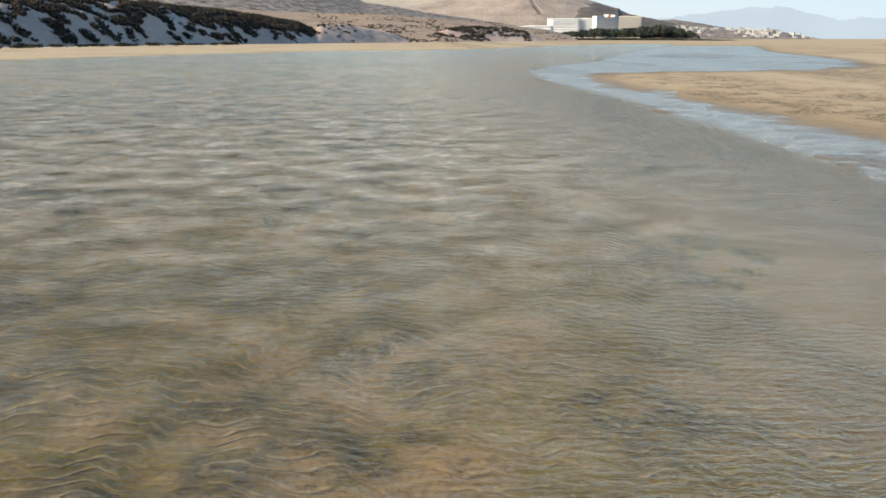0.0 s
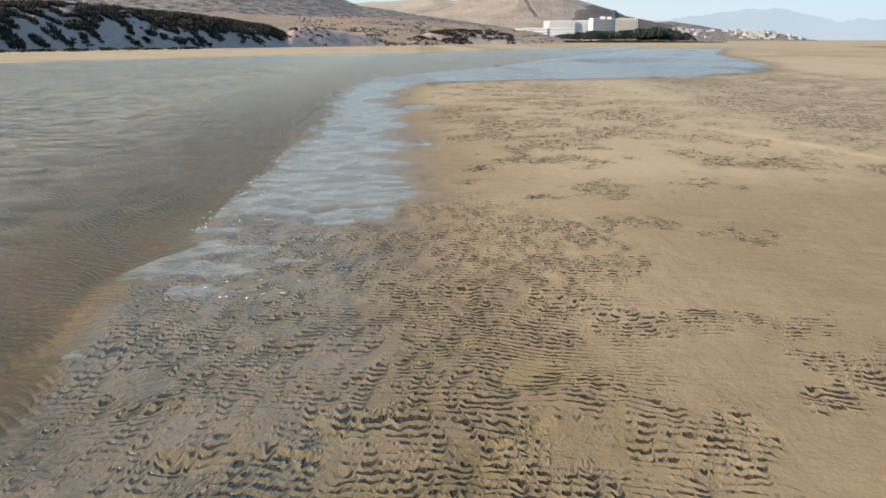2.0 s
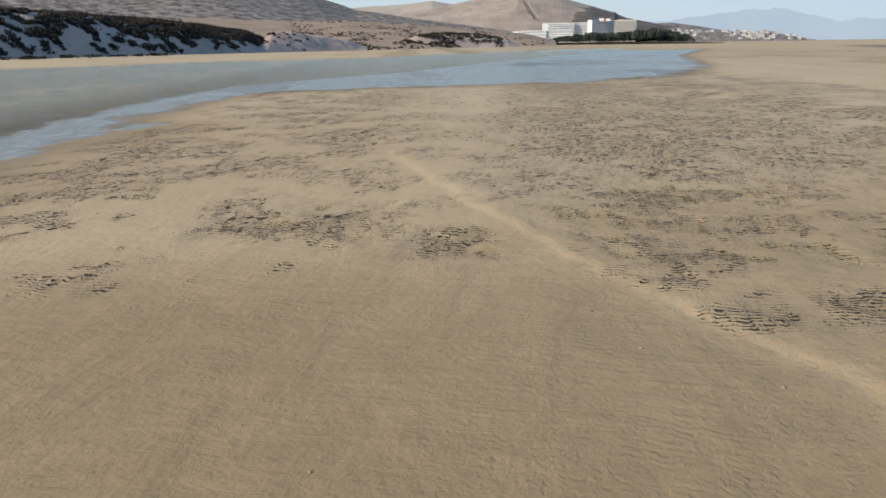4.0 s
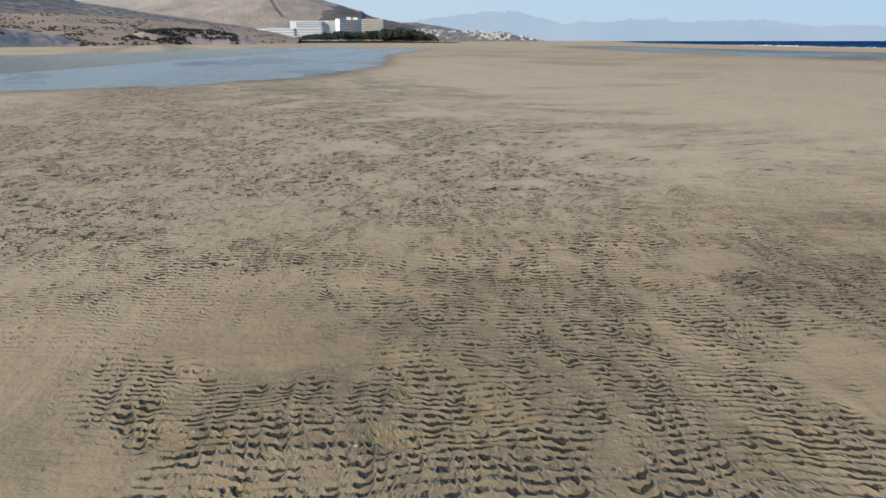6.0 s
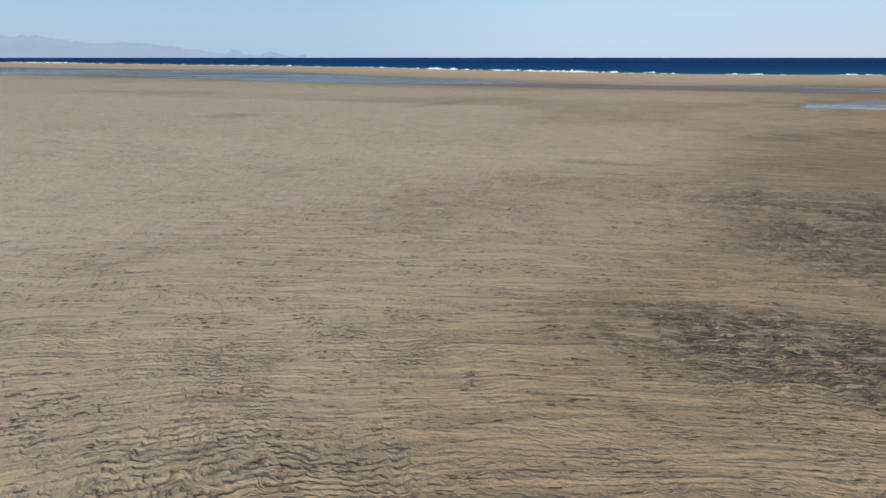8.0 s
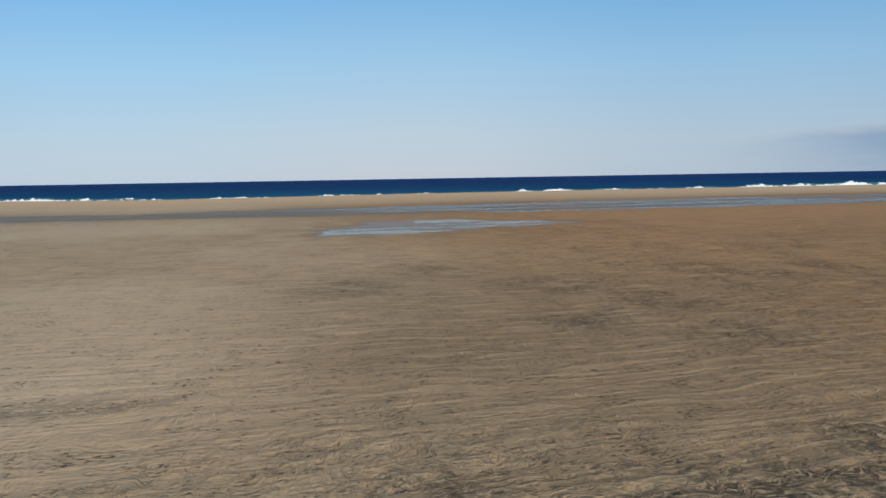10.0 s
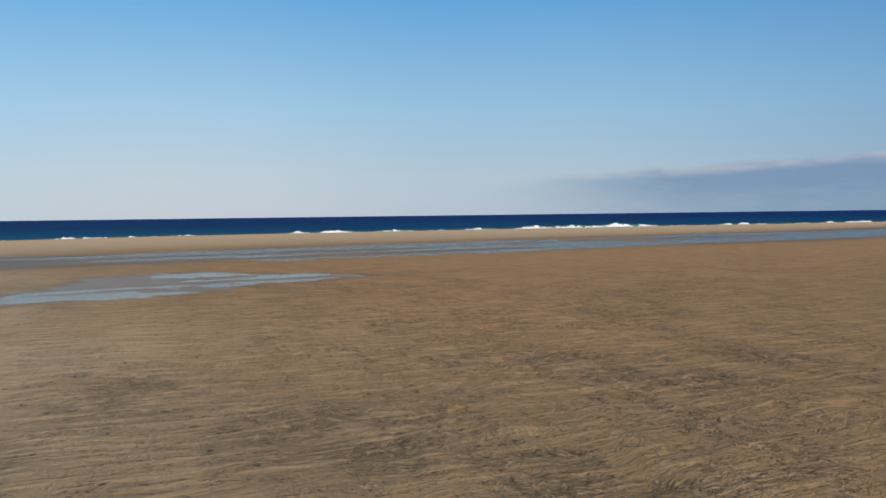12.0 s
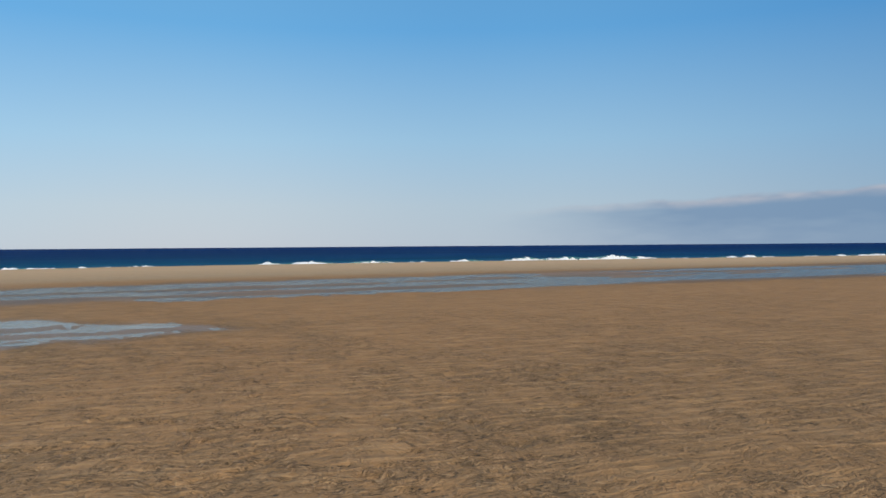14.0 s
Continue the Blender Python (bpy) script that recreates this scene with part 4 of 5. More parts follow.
slope = hill("hillside", [-60, -30, -12.3, -7, -4.2, -1.1, 2.4, 6.3, 8.5], [5.5, 6.0, 4.24, 2.88, 2.08, 1.68, 1.23, 0.81, 0.2], 760, 900, MAT_HILL,
             "bare grey-brown stony hillside", 16.0, 141, 0.25)
hill("far_ridge", [-8, -5.4, -3, -1.1, 1.2, 2.8, 5, 8], [1.9, 2.37, 2.57, 2.61, 2.84, 2.61, 2.3, 1.8], 3700, 700, MAT_FAR_RIDGE, "pale distant ridge behind the hills", 30, 151, 0.15)
mount = hill("mountain", [-3, -1.5, 0.4, 2.8, 4.3, 7, 10, 12, 13.35, 13.6, 13.75, 14.3, 15.4, 17, 19.5], [1.5, 1.87, 2.24, 2.65, 2.95, 3.3, 2.9, 2.36, 1.95, 1.92, 1.78, 1.56, 1.33, 0.95, 0.3],
             2650, 850, MAT_MOUNT, "bare sandy brown mountain with a steep shoulder", 16, 161, 0.08)
# added in front of the mountain to carry its shaded right flank
hill("mountain_shoulder", [7.7, 8.2, 9.5, 11, 12, 13.3, 13.55, 13.7, 14.3, 15.4, 17, 19.5], [-0.1, 0.5, 1.7, 2.45, 2.30, 1.93, 1.90, 1.76, 1.54, 1.31, 0.93, 0.25],
     2600, 820, MAT_SHOULDER, "dark stony shoulder of the mountain, shade in its colour", 30, 165, 0.06)
hill("low_hill", [13.5, 15.8, 17.2, 18.7, 20.9, 23.3, 25], [0.9, 1.15, 1.22, 0.99, 0.6, 0.3, -0.05], 2900, 420, MAT_HILL, "low bare hill behind the town", 10, 171, 0.1)
townhill = hill("town_hill", [15, 17, 19.6, 21, 23, 24.2, 25, 26.4], [0.5, 0.72, 0.66, 0.56, 0.55, 0.38, 0.2, -0.05], 2200, 420, MAT_HILL, "gentle slope with scattered white houses", 8, 181, 0.1)
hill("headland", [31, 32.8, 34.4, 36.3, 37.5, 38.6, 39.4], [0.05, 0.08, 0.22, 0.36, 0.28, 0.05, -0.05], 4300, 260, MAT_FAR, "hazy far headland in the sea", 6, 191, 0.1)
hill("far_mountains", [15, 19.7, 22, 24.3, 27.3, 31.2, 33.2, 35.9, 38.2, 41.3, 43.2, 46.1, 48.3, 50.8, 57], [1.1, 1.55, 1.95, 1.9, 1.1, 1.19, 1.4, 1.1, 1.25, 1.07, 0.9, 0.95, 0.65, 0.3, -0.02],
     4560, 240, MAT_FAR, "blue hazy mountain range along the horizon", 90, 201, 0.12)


def track(az0, el0, az1, el1, width, material_, label):
    """A worn strip that runs down the mountain, laid on its slope."""
    rows = []
    for i in range(30):
        f = i / 29
        az, el = az0 + (az1 - az0) * f + 0.03 * math.sin(9 * f), el0 + (el1 - el0) * f
        spot = None
        for r in np.arange(2640, 3560, 6.0):
            x, y = polar(az, float(r))
            z = surface_z(mount, x, y)
            if z is not None and z - 1.8 >= r * math.tan(radians(el)):
                spot = (x, y, z)
                break
        if spot:
            rows.append(spot)
    bm = bmesh.new()
    strip = [[bm.verts.new((x + k * width / 2, y - 3.0, z + 1.5)) for k in (-1, 0, 1)] for x, y, z in rows]
    for v in strip:
        v[1].co.z -= 1.0
    for p, q in zip(strip, strip[1:]):
        for k in (0, 1):
            bm.faces.new((p[k], p[k + 1], q[k + 1], q[k]))
    return tagged(part("mountain_track", bm, material_), label, "track", kind="structure")


bpy.context.view_layer.update()
track(7.35, 2.75, 8.15, 1.55, 9.0, MAT_ROCK, "dark worn gully running down the mountain")
track(7.62, 2.70, 8.42, 1.55, 6.0, MAT_DUNE, "pale track beside the mountain gully")


# ================= plants =================
def leafy_mesh(name, seed, blobs, leaves, size, spread, flat, material_, leaf=0.22):
    """A crown of many small leaf clumps set on the hulls of a few uneven masses."""
    rnd = random.Random(seed)
    bm = bmesh.new()
    masses = [(Vector((rnd.uniform(-spread, spread), rnd.uniform(-spread, spread), rnd.uniform(0.35, 0.8) * size * flat)),
               size * rnd.uniform(0.35, 0.62)) for _ in range(blobs)]
    for _ in range(leaves):
        c, r = rnd.choice(masses)
        d = Vector((rnd.gauss(0, 1), rnd.gauss(0, 1), rnd.gauss(0.15, 1))).normalized()
        p = c + Vector((d.x * r, d.y * r, d.z * r * flat)) * rnd.uniform(0.55, 1.08)
        if p.z < 0.02:
            p.z = 0.02 + rnd.random() * 0.05
        s = leaf * size * rnd.uniform(0.6, 1.35)
        ax = [Vector((rnd.gauss(0, 1), rnd.gauss(0, 1), rnd.gauss(0, 1))).normalized() * s for _ in range(3)]
        vs = [bm.verts.new(p + ax[0]), bm.verts.new(p - ax[0] * 0.7 + ax[1] * 0.6), bm.verts.new(p - ax[1] * 0.8), bm.verts.new(p + ax[2] * 0.8)]
        for t in ((0, 1, 2), (0, 3, 1), (1, 3, 2), (2, 3, 0)):
            bm.faces.new([vs[i] for i in t])
    me = bpy.data.meshes.new(name)
    bm.to_mesh(me)
    bm.free()
    me.materials.append(material_)
    return me


def stem_mesh(name, height, radius, limbs, seed, material_, spread=0.5):
    """A tapered trunk with a few limbs."""
    rnd = random.Random(seed)
    bm = bmesh.new()

    def tube(a, b, ra, rb, sides=6):
        d = (b - a).normalized()
        q = d.to_track_quat("Z", "Y")
        rings = []
        for p, r in ((a, ra), (a.lerp(b, 0.5) + Vector((rnd.uniform(-1, 1), rnd.uniform(-1, 1), 0)) * ra * 0.5, (ra + rb) / 2), (b, rb)):
            rings.append([bm.verts.new(p + q @ Vector((math.cos(k * 2 * math.pi / sides) * r, math.sin(k * 2 * math.pi / sides) * r, 0))) for k in range(sides)])
        for u, w in zip(rings, rings[1:]):
            for k in range(sides):
                bm.faces.new((u[k], u[(k + 1) % sides], w[(k + 1) % sides], w[k]))
    top = Vector((rnd.uniform(-0.1, 0.1) * height, rnd.uniform(-0.1, 0.1) * height, height))
    tube(Vector((0, 0, -0.05 * height)), top, radius, radius * 0.5)
    for _ in range(limbs):
        a = top * rnd.uniform(0.55, 0.95)
        z = rnd.uniform(0, 2 * math.pi)
        tube(a, a + Vector((math.cos(z) * spread, math.sin(z) * spread, 0.55)) * height * rnd.uniform(0.4, 0.7), radius * 0.45, radius * 0.15, 5)
    me = bpy.data.meshes.new(name)
    bm.to_mesh(me)
    bm.free()
    me.materials.append(material_)
    return me


def scatter(name, meshes, places, material_, label, category):
    """Many plants too many to count, joined into one mesh. places: x, y, z, size, turn, kind."""
    cos, tris, base = [], [], 0
    data = []
    for me in meshes:
        c = np.empty(len(me.vertices) * 3, dtype=np.float32)
        me.vertices.foreach_get("co", c)
        t = np.empty(len(me.polygons) * 3, dtype=np.int32)
        me.loops.foreach_get("vertex_index", t)
        data.append((c.reshape(-1, 3), t.reshape(-1, 3)))
    for x, y, z, s, turn, k in places:
        c, t = data[k]
        ca, sa = math.cos(turn), math.sin(turn)
        cos.append(np.stack([(c[:, 0] * ca - c[:, 1] * sa) * s + x, (c[:, 0] * sa + c[:, 1] * ca) * s + y, c[:, 2] * s + z], -1))
        tris.append(t + base)
        base += len(c)
    co, tr = np.concatenate(cos).astype(np.float32), np.concatenate(tris).astype(np.int32)
    me = bpy.data.meshes.new(name)
    me.vertices.add(len(co))
    me.vertices.foreach_set("co", co.ravel())
    me.loops.add(tr.size)
    me.loops.foreach_set("vertex_index", tr.ravel())
    me.polygons.add(len(tr))
    me.polygons.foreach_set("loop_start", np.arange(0, tr.size, 3, dtype=np.int32))
    me.update(calc_edges=True)
    me.materials.append(material_)
    return tagged(new(name, me), label, category, kind="stuff")


bpy.context.view_layer.update()
SHRUBS = [leafy_mesh("shrub_foliage", 400 + k, 4, 110, 1.0, 0.55, 0.75, MAT_SHRUB, 0.20) for k in range(4)]
TWIGS = [stem_mesh("shrub_stem", 0.55, 0.05, 4, 410 + k, MAT_TRUNK, 0.8) for k in range(4)]


def make_shrub(k):
    top = new("shrub")
    shared("foliage", SHRUBS[k], top, (0, 0, 0))
    shared("stem", TWIGS[k], top, (0, 0, 0))
    return tagged(top, "dark dry shrub on a sandy dune slope", "shrub", "dune shrubs")


# coarser clumps for the scrub that nobody could count
SCRUB = [leafy_mesh("scrub_foliage", 470 + k, 4, 28, 1.0, 0.55, 0.75, MAT_SHRUB, 0.33) for k in range(4)]
rnd = random.Random(7)
shrub_kinds = [make_shrub(k) for k in range(4)]
used_kind = [False] * 4
places, made = [], 0
for _ in range(21000):
    az = rnd.uniform(-29, -6.6)
    foot = np.interp(az, [-60, -40, -26, -21.3, -18, -15.5, -12.7, -10.1, -8.2, -7.1, -6.2], [100, 130, 166, 183, 197, 210, 224, 240, 250, 258, 264])
    u = rnd.uniform(0.06, 1.05)
    x, y = polar(az, foot + 30 * u, (0, 0))
    cover = float(fbm(np.array([x / 2.6]), np.array([y / 2.6]), 501, 3)[0])
    want = 0.44 + 0.28 * u + (0.30 if az > -15 and u > 0.35 else 0.0)
    if cover > want * 0.78 or rnd.random() > 0.55:
        continue
    z = surface_z(dune, x, y)
    if z is None:
        continue
    size = rnd.uniform(0.28, 0.85)
    k = rnd.randrange(4)
    if made < 240 and u < 0.7:
        m = Matrix.Translation((x, y, z - 0.12)) @ Matrix.Rotation(rnd.uniform(0, 6.28), 4, "Z") @ Matrix.Diagonal((size, size, size * 0.9, 1))
        if not used_kind[k]:
            shrub_kinds[k].matrix_basis = m
            used_kind[k] = True
        else:
            c = copy_thing(shrub_kinds[k], m)
            c.matrix_basis = m
        made += 1
    else:
        places.append((x, y, z - 0.15, size * 1.25, rnd.uniform(0, 6.28), k))
scatter("dune_scrub", SCRUB, places[:5200], MAT_SHRUB, "dense dark scrub covering the upper dune", "scrub")

places = []
# dune_c has its scrub thickened to darken it in place of shade
for ob, lo, hi, r0, r1, count, sizes, eye in ((dune_b, -7, -0.8, 258, 300, 220, (0.4, 1.1), (0, 0)), (dune_c, -1.8, 5.6, 374, 440, 1700, (0.5, 1.5), EYE),
                                              (plain, -9, 8.6, 320, 880, 4200, (0.2, 0.95), EYE)):
    for _ in range(count):
        x, y = polar(rnd.uniform(lo, hi), r0 + (r1 - r0) * rnd.random() ** 1.6, eye)
        if float(fbm(np.array([x / 14.0]), np.array([y / 26.0]), 541, 3)[0]) > (0.47 if ob is plain else 0.56):
            continue
        z = surface_z(ob, x, y)
        if z is not None and z > -0.1:
            places.append((x, y, z - 0.15, rnd.uniform(*sizes), rnd.uniform(0, 6.28), rnd.randrange(4)))
scatter("hummock_scrub", SCRUB, places, MAT_SHRUB, "scattered dark scrub on hummocks and pinkish flats", "scrub")

BUSHES = [leafy_mesh("bush_foliage", 430 + k, 6, 170, 1.0, 1.3, 0.55, MAT_BUSH, 0.17) for k in range(3)]
BUSH_STEM = stem_mesh("bush_stem", 0.45, 0.06, 5, 440, MAT_TRUNK, 1.4)


def beach_bush(k, az, r, size):
    top = new("beach_bush")
    shared("foliage", BUSHES[k], top, (0, 0, 0))
    shared("stem", BUSH_STEM, top, (0, 0, 0))
    x, y = polar(az, r - 6, (0, 0))
    top.matrix_basis = Matrix.Translation((x, y, surface_z(ground, x, y) - 0.05)) @ Matrix.Rotation(radians(-az + 20 * k), 4, "Z") @ Matrix.Diagonal((size * 2.1, size * 1.2, size * 0.75, 1))
    return tagged(top, "low olive-green bush on sand at the dune foot", "bush", "bushes along the dune foot")


for i, (az, r, size) in enumerate(((-27.6, 153, 1.1), (-26.3, 156, 1.3), (-24.4, 165, 1.4), (-22.6, 172, 1.2), (-20.2, 181, 1.4),
                                   (-18.7, 187, 1.3), (-16.8, 196, 1.5), (-14.2, 209, 1.2), (-12.3, 219, 1.4))):
    beach_bush(i % 3, az, r, size)


# ================= the hotel =================
FAR = 2400.0


def box(bm, x0, x1, y0, y1, z0, z1):
    v = [bm.verts.new(p) for p in ((x0, y0, z0), (x1, y0, z0), (x1, y1, z0), (x0, y1, z0), (x0, y0, z1), (x1, y0, z1), (x1, y1, z1), (x0, y1, z1))]
    for f in ((0, 3, 2, 1), (4, 5, 6, 7), (0, 1, 5, 4), (1, 2, 6, 5), (2, 3, 7, 6), (3, 0, 4, 7)):
        bm.faces.new([v[i] for i in f])


def box_mesh(name, dims, material_):
    bm = bmesh.new()
    box(bm, *dims)
    me = bpy.data.meshes.new(name)
    bm.to_mesh(me)
    bm.free()
    me.materials.append(material_)
    return me


WINDOW = box_mesh("window", (-1.0, 1.0, -0.25, 0.6, -1.0, 1.0), MAT_GLASS)
SLAB_W = box_mesh("balcony", (-1.0, 1.0, -1.6, 0.0, -0.35, 0.35), MAT_WHITE)
SLAB_C = box_mesh("balcony", (-1.0, 1.0, -1.6, 0.0, -0.35, 0.35), MAT_CREAM)


def wing(parent, az0, az1, z0, z1, material_, rows, cols, turn=0.0, depth=16.0, skip=0, set_back=0.0, slab=None, fill=0.62):
    """A building wing whose front looks at the beach, with a window for each room and a balcony slab for each storey."""
    mid_az = (az0 + az1) / 2
    width = FAR * (math.tan(radians(az1 - 11.8)) - math.tan(radians(az0 - 11.8))) / math.cos(turn)
    bm = bmesh.new()
    box(bm, -width / 2, width / 2, 0, depth, z0, z1)
    box(bm, -width / 2 - 0.3, width / 2 + 0.3, -0.3, depth + 0.3, z1, z1 + 1.0)
    ob = part("wing", bm, material_, parent)
    ob.location = (FAR * math.tan(radians(mid_az - 11.8)), set_back, 0)
    ob.rotation_euler = (0, 0, turn)
    pitch_x, pitch_z = width / (cols + skip), (z1 - z0) / rows
    for j in range(rows):
        zc = z0 + (j + 0.5) * pitch_z
        for i in range(cols):
            xc = -width / 2 + (i + skip + 0.5) * pitch_x
            shared("window", WINDOW, ob, (xc, -0.05, zc), 0.0, (pitch_x * fill / 2, 1, pitch_z * 0.58 / 2))
        if slab:
            shared("balcony", slab, ob, (pitch_x * skip / 2, -0.05, zc - pitch_z * 0.38), 0.0, ((width - pitch_x * skip) / 2, 1, pitch_z * 0.10 / 0.35 * 0.5))
    return ob


def hotel():
    top = new("hotel")
    wing(top, 8.68, 10.85, 2, 56, MAT_WHITE, 9, 13, 0.0, 18, 3, 10, SLAB_W, 0.5)
    wing(top, 10.85, 12.05, 2, 57, MAT_WHITE, 9, 9, 0.0, 18, 0, 22, SLAB_W, 0.5)
    wing(top, 12.05, 13.60, 2, 62, MAT_WHITE, 10, 13, radians(42), 18, 0, 30, SLAB_W, 0.6)
    wing(top, 13.55, 15.00, 2, 61, MAT_CREAM, 10, 10, radians(-6), 18, 0, -6, SLAB_C, 0.66)
    bm = bmesh.new()
    box(bm, 30, 44, 20, 34, 60, 68)
    box(bm, 50, 62, 16, 30, 60, 67)
    part("roof_house", bm, MAT_WHITE, top)
    bm = bmesh.new()
    box(bm, 43, 51, 18, 32, 60, 66)
    box(bm, 84, 100, 10, 22, 60, 64)
    part("roof_house", bm, MAT_TILE, top, "pink roof house")
    bm = bmesh.new()
    box(bm, 128, 132, 14, 18, 60, 67)
    part("chimney", bm, MAT_CREAM, top)
    x, y = polar(11.8, FAR)
    top.matrix_basis = Matrix.Translation((x, y, 0)) @ Matrix.Rotation(radians(-11.8), 4, "Z")
    return tagged(top, "large white hotel with rows of balconies above trees", "hotel")


hotel()


def low_block(az0, az1, z0, z1, rows, cols, set_back, label):
    top = new("low_building")
    wing(top, az0, az1, z0, z1, MAT_WHITE, rows, cols, 0.0, 14, 0, set_back, None, 0.5)
    x, y = polar(11.8, FAR)
    top.matrix_basis = Matrix.Translation((x, y, 0)) @ Matrix.Rotation(radians(-11.8), 4, "Z")
    return tagged(top, label, "building", "low hotel blocks")


low_block(6.24, 7.35, 12, 33, 2, 6, -60, "long low white hotel block above a terrace")
low_block(7.40, 9.05, 12, 35, 3, 14, -70, "white three-storey block with blue-grey windows")
low_block(9.05, 10.8, 14, 34, 3, 14, -66, "white three-storey block with blue-grey windows")
low_block(10.95, 12.5, -1, 21, 2, 14, -90, "low white annex among trees")
bm = bmesh.new()
box(bm, -215, -118, -84, -60, -1, 13)
terrace = part("terrace", bm, MAT_CREAM)
xh, yh = polar(11.8, FAR)
terrace.matrix_basis = Matrix.Translation((xh, yh, 0)) @ Matrix.Rotation(radians(-11.8), 4, "Z")
tagged(terrace, "pale raised terrace in front of the hotel", "terrace", kind="structure")

# ================= trees by the hotel =================
CROWNS = [leafy_mesh("crown", 450 + k, 7, 230, 1.0, 0.55, 0.8, MAT_TREE, 0.16) for k in range(3)]
TRUNKS = [stem_mesh("trunk", 1.0, 0.06, 5, 460 + k, MAT_TRUNK, 0.5) for k in range(3)]


def tree(k):
    top = new("tree")
    shared("trunk", TRUNKS[k], top, (0, 0, 0))
    shared("crown", CROWNS[k], top, (0, 0, 0.45))
    return tagged(top, "dark green tree in front of the hotel", "tree", "trees round the hotel")


tree_kinds = [tree(k) for k in range(3)]
used_kind = [False] * 3
for i in range(140):
    az = 8.9 + 9.9 * (i + rnd.random()) / 140
    high = np.interp(az, [8.8, 9.6, 11.3, 13, 14.4, 15.4, 16, 17, 18.1, 18.8], [13, 17, 29, 27, 27, 34, 36, 29, 21, 9]) * rnd.uniform(0.42, 1.12) * np.interp(az, [8.8, 10.5, 13.5, 15.2, 17.6, 18.8], [0.9, 1.0, 1.0, 1.12, 1.15, 1.0])
    r = FAR - rnd.uniform(110, 190)
    x, y = polar(az, r)
    k = i % 3
    m = Matrix.Translation((x, y, -0.3)) @ Matrix.Rotation(rnd.uniform(0, 6.28), 4, "Z") @ Matrix.Diagonal((high * 0.62, high * 0.62, high * 0.62, 1))
    if not used_kind[k]:
        tree_kinds[k].matrix_basis = m
        used_kind[k] = True
    else:
        copy_thing(tree_kinds[k], m).matrix_basis = m
places = []
for _ in range(1500):
    az = rnd.uniform(5.6, 20.5)
    x, y = polar(az, rnd.uniform(680, 960))
    places.append((x, y, -0.25, rnd.uniform(1.0, 2.6) * float(np.interp(az, [5.6, 8, 16, 20.5], [0.7, 1.0, 1.0, 0.35])), rnd.uniform(0, 6.28), rnd.randrange(3)))
scatter("salt_meadow_scrub", [leafy_mesh("meadow_foliage", 480 + k, 6, 48, 1.0, 1.3, 0.55, MAT_BUSH, 0.30) for k in range(3)], places, MAT_BUSH, "low brownish-green scrub edging the far beach", "scrub")


# ================= the town =================
def house(x, y, z, w, d, h, turn, tiled):
    top = new("house")
    bm = bmesh.new()
    box(bm, -w / 2, w / 2, -d / 2, d / 2, -4, h)
    part("wall", bm, MAT_HOUSE, top)
    bm = bmesh.new()
    if tiled:
        a = [bm.verts.new(p) for p in ((-w / 2 - 0.5, -d / 2 - 0.5, h), (w / 2 + 0.5, -d / 2 - 0.5, h), (w / 2 + 0.5, d / 2 + 0.5, h), (-w / 2 - 0.5, d / 2 + 0.5, h), (-w / 2, 0, h + 2.6), (w / 2, 0, h + 2.6))]
        for f in ((0, 1, 5, 4), (2, 3, 4, 5), (1, 2, 5), (3, 0, 4), (3, 2, 1, 0)):
            bm.faces.new([a[i] for i in f])
    else:
        box(bm, -w / 2 - 0.3, w / 2 + 0.3, -d / 2 - 0.3, d / 2 + 0.3, h, h + 0.9)
    part("roof", bm, MAT_TILE if tiled else MAT_HOUSE, top)
    for i in (-1, 0, 1):
        shared("window", WINDOW, top, (i * w * 0.3, -d / 2 - 0.1, h * 0.62), 0.0, (w * 0.09, 1, h * 0.14))
    top.matrix_basis = Matrix.Translation((x, y, z)) @ Matrix.Rotation(turn, 4, "Z")
    return tagged(top, "small white house with a tiled roof on a slope" if tiled else "small white flat-roofed house on a slope", "house", "houses of the town")


for i in range(84):
    az = rnd.choice([rnd.uniform(17.0, 20.0), rnd.uniform(20.4, 24.2), rnd.uniform(20.8, 23.4), rnd.uniform(22, 25.8)])
    r = 2200 + 420 * rnd.uniform(0.12, 0.92)
    x, y = polar(az, r)
    z = surface_z(townhill, x, y)
    if z is None or z < -0.2:
        continue
    house(x, y, z, rnd.uniform(6, 15), rnd.uniform(6, 10), rnd.uniform(2.8, 5.2), radians(-az + rnd.uniform(-25, 25)), rnd.random() < 0.03)

# ================= pebbles and shell bits on the sand =================
PEBBLES = []
for k in range(3):
    bm = bmesh.new()
    bmesh.ops.create_icosphere(bm, subdivisions=1, radius=1.0)
    for v in bm.verts:
        v.co *= 1 + 0.35 * noise.noise(v.co * 1.3 + Vector((k * 7.0, 0, 0)))
        v.co.z *= 0.55
    me = bpy.data.meshes.new("pebble")
    bm.to_mesh(me)
    bm.free()
    me.materials.append(MAT_PEBBLE)
    PEBBLES.append(me)
places = []
for _ in range(420):
    x = rnd.uniform(9, 62)
    y = float(np.interp(x, [0, 9, 19, 24, 30, 36, 41, 45, 50, 54, 62], [6, 9.5, 15.6, 17, 18, 18, 16.5, 14.5, 11, 8, 5])) + rnd.uniform(-3.2, 9)
    z = surface_z(ground, x, y)
    if z is not None and z > WATER:
        places.append((x, y, z, rnd.uniform(0.006, 0.020), rnd.uniform(0, 6.28), rnd.randrange(3)))
scatter("pebbles", PEBBLES, places, MAT_PEBBLE, "small brown pebbles and shell bits scattered on sand", "pebbles")


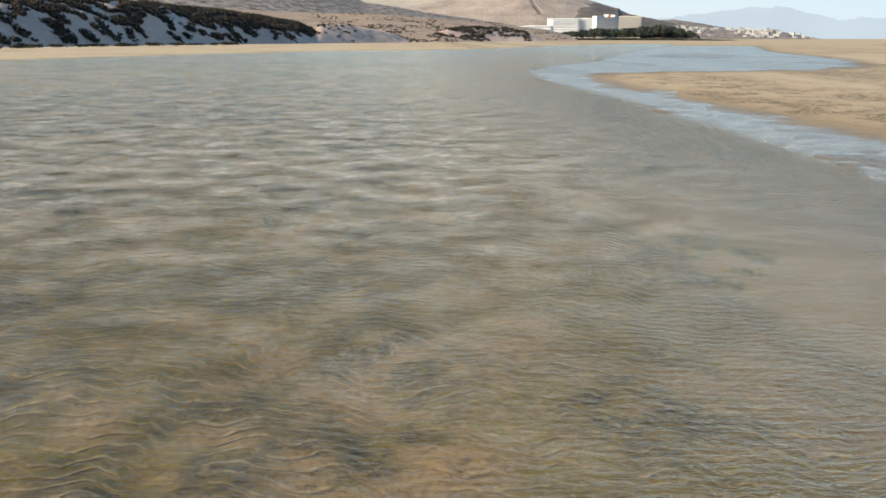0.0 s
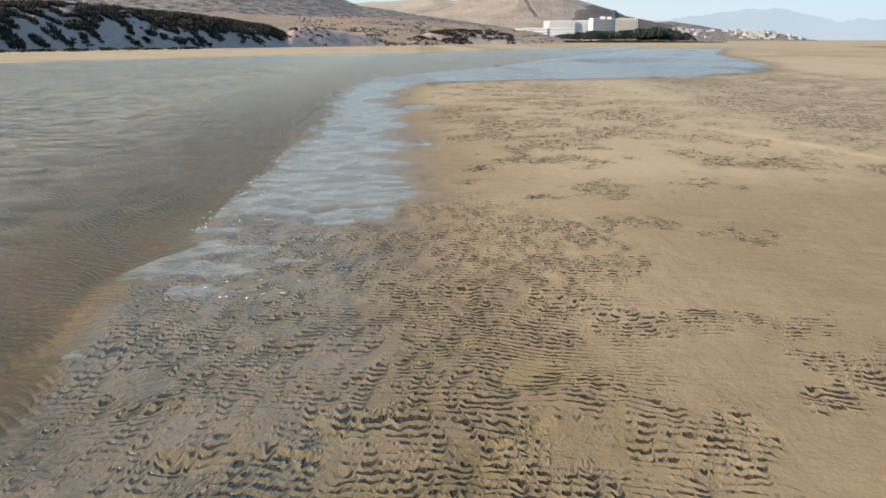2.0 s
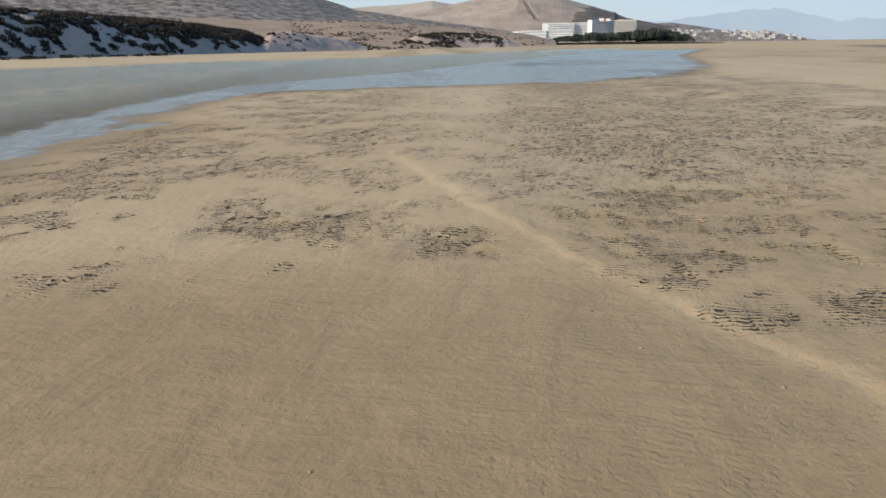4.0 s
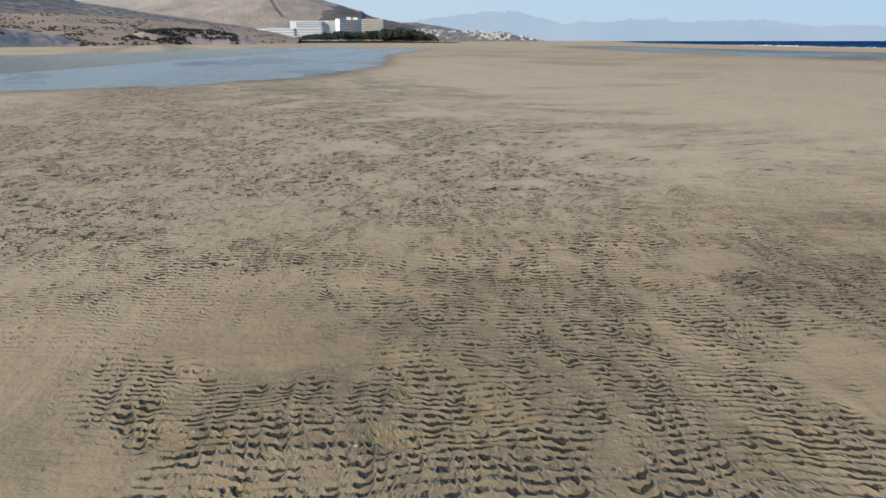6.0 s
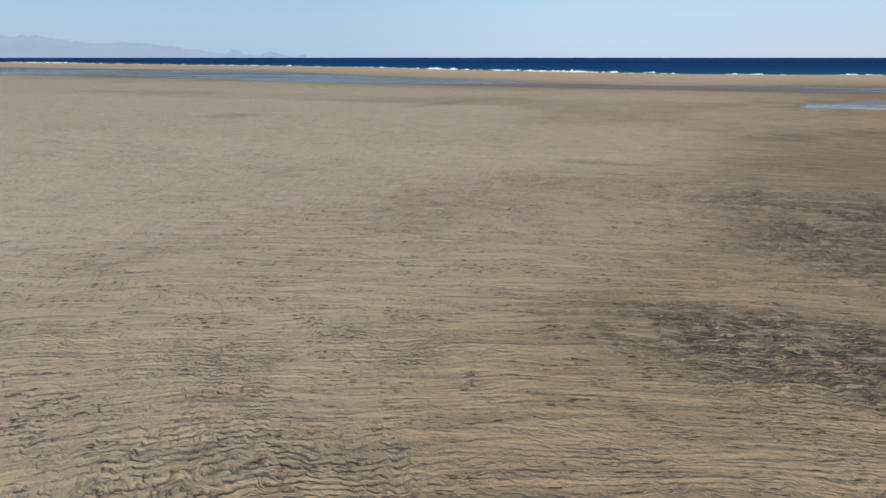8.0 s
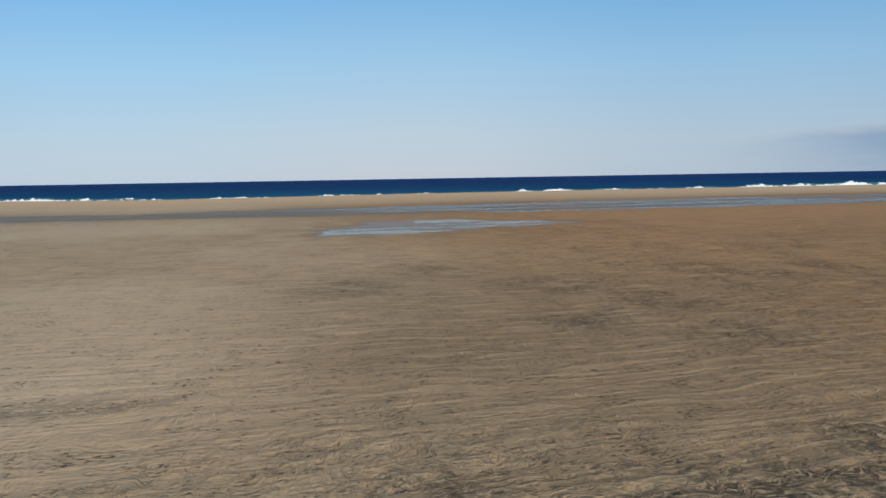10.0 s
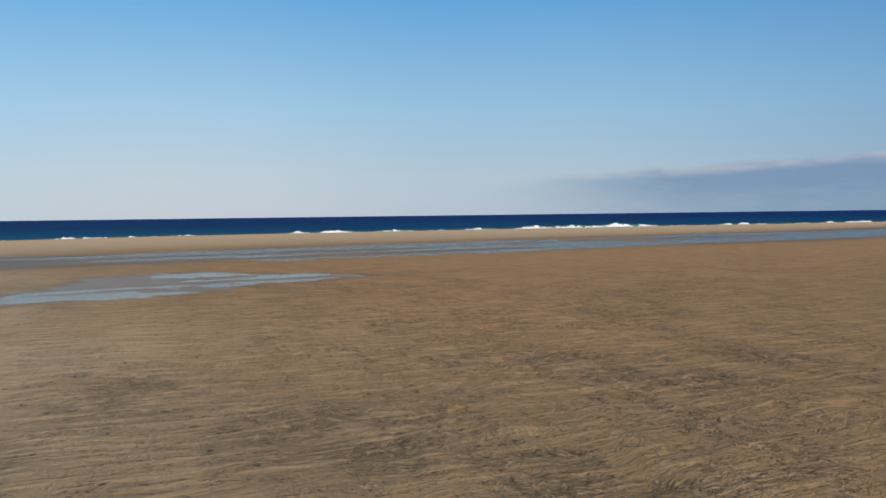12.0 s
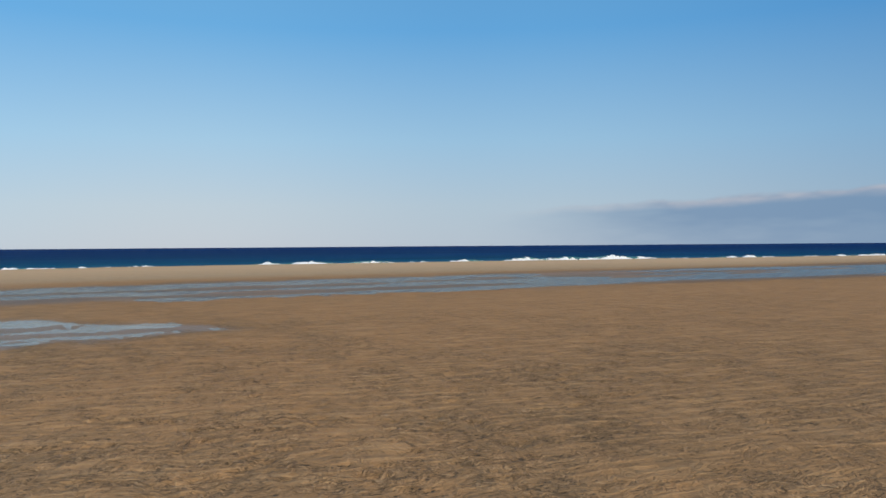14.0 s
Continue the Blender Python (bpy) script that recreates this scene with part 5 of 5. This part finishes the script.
# ================= foam flecks along the lagoon edge =================
FLECKS = []
for k in range(3):
    bm = bmesh.new()
    rim_a = []
    for j in range(9):
        a = j * 2 * math.pi / 9
        r = 1 + 0.55 * noise.noise((math.cos(a) * 1.4, math.sin(a) * 1.4, k * 5.0))
        rim_a.append(bm.verts.new((math.cos(a) * r, math.sin(a) * r * 2.2, 0.0)))
    mid_v = bm.verts.new((0, 0, 0.25))
    for j in range(9):
        bm.faces.new((rim_a[j], rim_a[(j + 1) % 9], mid_v))
    me = bpy.data.meshes.new("fleck")
    bm.to_mesh(me)
    bm.free()
    FLECKS.append(me)
places = []
for _ in range(1000):
    y = 9.5 + 40 * rnd.random() ** 1.3
    x = float(np.interp(y, [5, 12, 24, 36, 47, 55], [6.5, 6.3, 6.4, 5.7, 6.5, 9])) + abs(rnd.gauss(0, 0.55)) - 0.1
    if float(vnoise(np.array([x / 0.5]), np.array([y / 1.8]), 701)[0]) < 0.56:
        continue
    z = surface_z(ground, x, y)
    places.append((x, y, max(z, WATER) + 0.002, rnd.uniform(0.003, 0.010), rnd.uniform(0, 6.28), rnd.randrange(3)))
scatter("shore_foam", FLECKS, places, MAT_FOAM, "white foam flecks drifting along the lagoon edge", "foam")


# ================= thin foam line where the sea runs up the beach =================
def swash_line():
    ys = np.arange(-150, 330, 0.9)
    lo = shore_x(ys) + 1.6 + 1.5 * (fbm(ys / 14, ys * 0, 711, 3) - 0.5)
    wide = np.maximum(0.0, 2.6 * (fbm(ys / 7, ys * 0 + 4, 721, 4) - 0.40)) + 0.05
    S, Y = np.meshgrid(np.linspace(0, 1, 6), ys, indexing="ij")
    X = lo[None, :] + S * wide[None, :] * 3 + 0.5 * (fbm(S * 3, Y / 1.1, 731, 3) - 0.5)
    off = X - shore_x(Y)
    Z = np.maximum(0.16 * np.exp(-((off + 9) / 10) ** 2) - np.clip(off + 1.0, 0, 60) * 0.09, -0.19) + 0.03 + 0.06 * np.sin(np.pi * S) * fbm(S * 5, Y / 0.8, 741, 2)
    ob = sheet("swash_foam", X, Y, Z, MAT_FOAM)
    return tagged(ob, "thin white foam where the sea runs up sand", "foam", kind="stuff")


swash_line()


# ================= cloud bank over the sea =================
def cloud_bank():
    m, ns, ls = material("cloud")
    out = ns.new("ShaderNodeOutputMaterial")
    al = ns.new("ShaderNodeAttribute")
    al.attribute_name = "cover"
    up = ns.new("ShaderNodeAttribute")
    up.attribute_name = "lit"
    # the cloud glows; its sunlit top and dim base are painted by colour
    e = ns.new("ShaderNodeEmission")
    ls.new(mixcol(ns, ls, up.outputs["Fac"], (0.15, 0.265, 0.44), (0.52, 0.51, 0.56)), e.inputs[0])
    tr = ns.new("ShaderNodeBsdfTransparent")
    mx = ns.new("ShaderNodeMixShader")
    ls.new(al.outputs["Fac"], mx.inputs[0])
    ls.new(tr.outputs[0], mx.inputs[1])
    ls.new(e.outputs[0], mx.inputs[2])
    ls.new(mx.outputs[0], out.inputs["Surface"])
    az, el = np.arange(112, 190, 0.25), np.arange(-0.02, 5.0, 0.07)
    A, E = np.meshgrid(az, el, indexing="ij")
    R = 4850 + 40 * fbm(A / 2, E * 3, 601, 3)
    top = np.interp(A, [112, 122, 128, 136, 147, 165, 190], [1.9, 2.3, 2.85, 3.15, 3.6, 3.9, 4.0]) + 0.55 * (fbm(A / 3.0, E * 0.8, 611, 5) - 0.5)
    body = ramp(top + 0.10, top - 0.25, E)
    cover = 1.02 * body * (0.45 * ramp(top - 2.9, top - 0.4, E) + 0.62) * ramp(119, 140, A) * (0.72 + 0.3 * (fbm(A / 2.2, E * 2.2, 621, 4) - 0.2))
    lit = ramp(top - 0.75, top - 0.1, E) * (0.5 + 0.9 * (fbm(A / 1.4, E * 2.5, 631, 4) - 0.3))
    X, Y = EYE[0] + R * np.sin(np.radians(A)) * np.cos(np.radians(E)), EYE[1] + R * np.cos(np.radians(A)) * np.cos(np.radians(E))
    ob = sheet("backdrop", X, Y, 1.8 + R * np.sin(np.radians(E)), m, {"cover": np.clip(cover, 0, 0.72), "lit": np.clip(lit, 0, 1)})
    return tagged(ob, "low grey cloud bank far over the sea", "cloud", kind="structure")


cloud_bank()
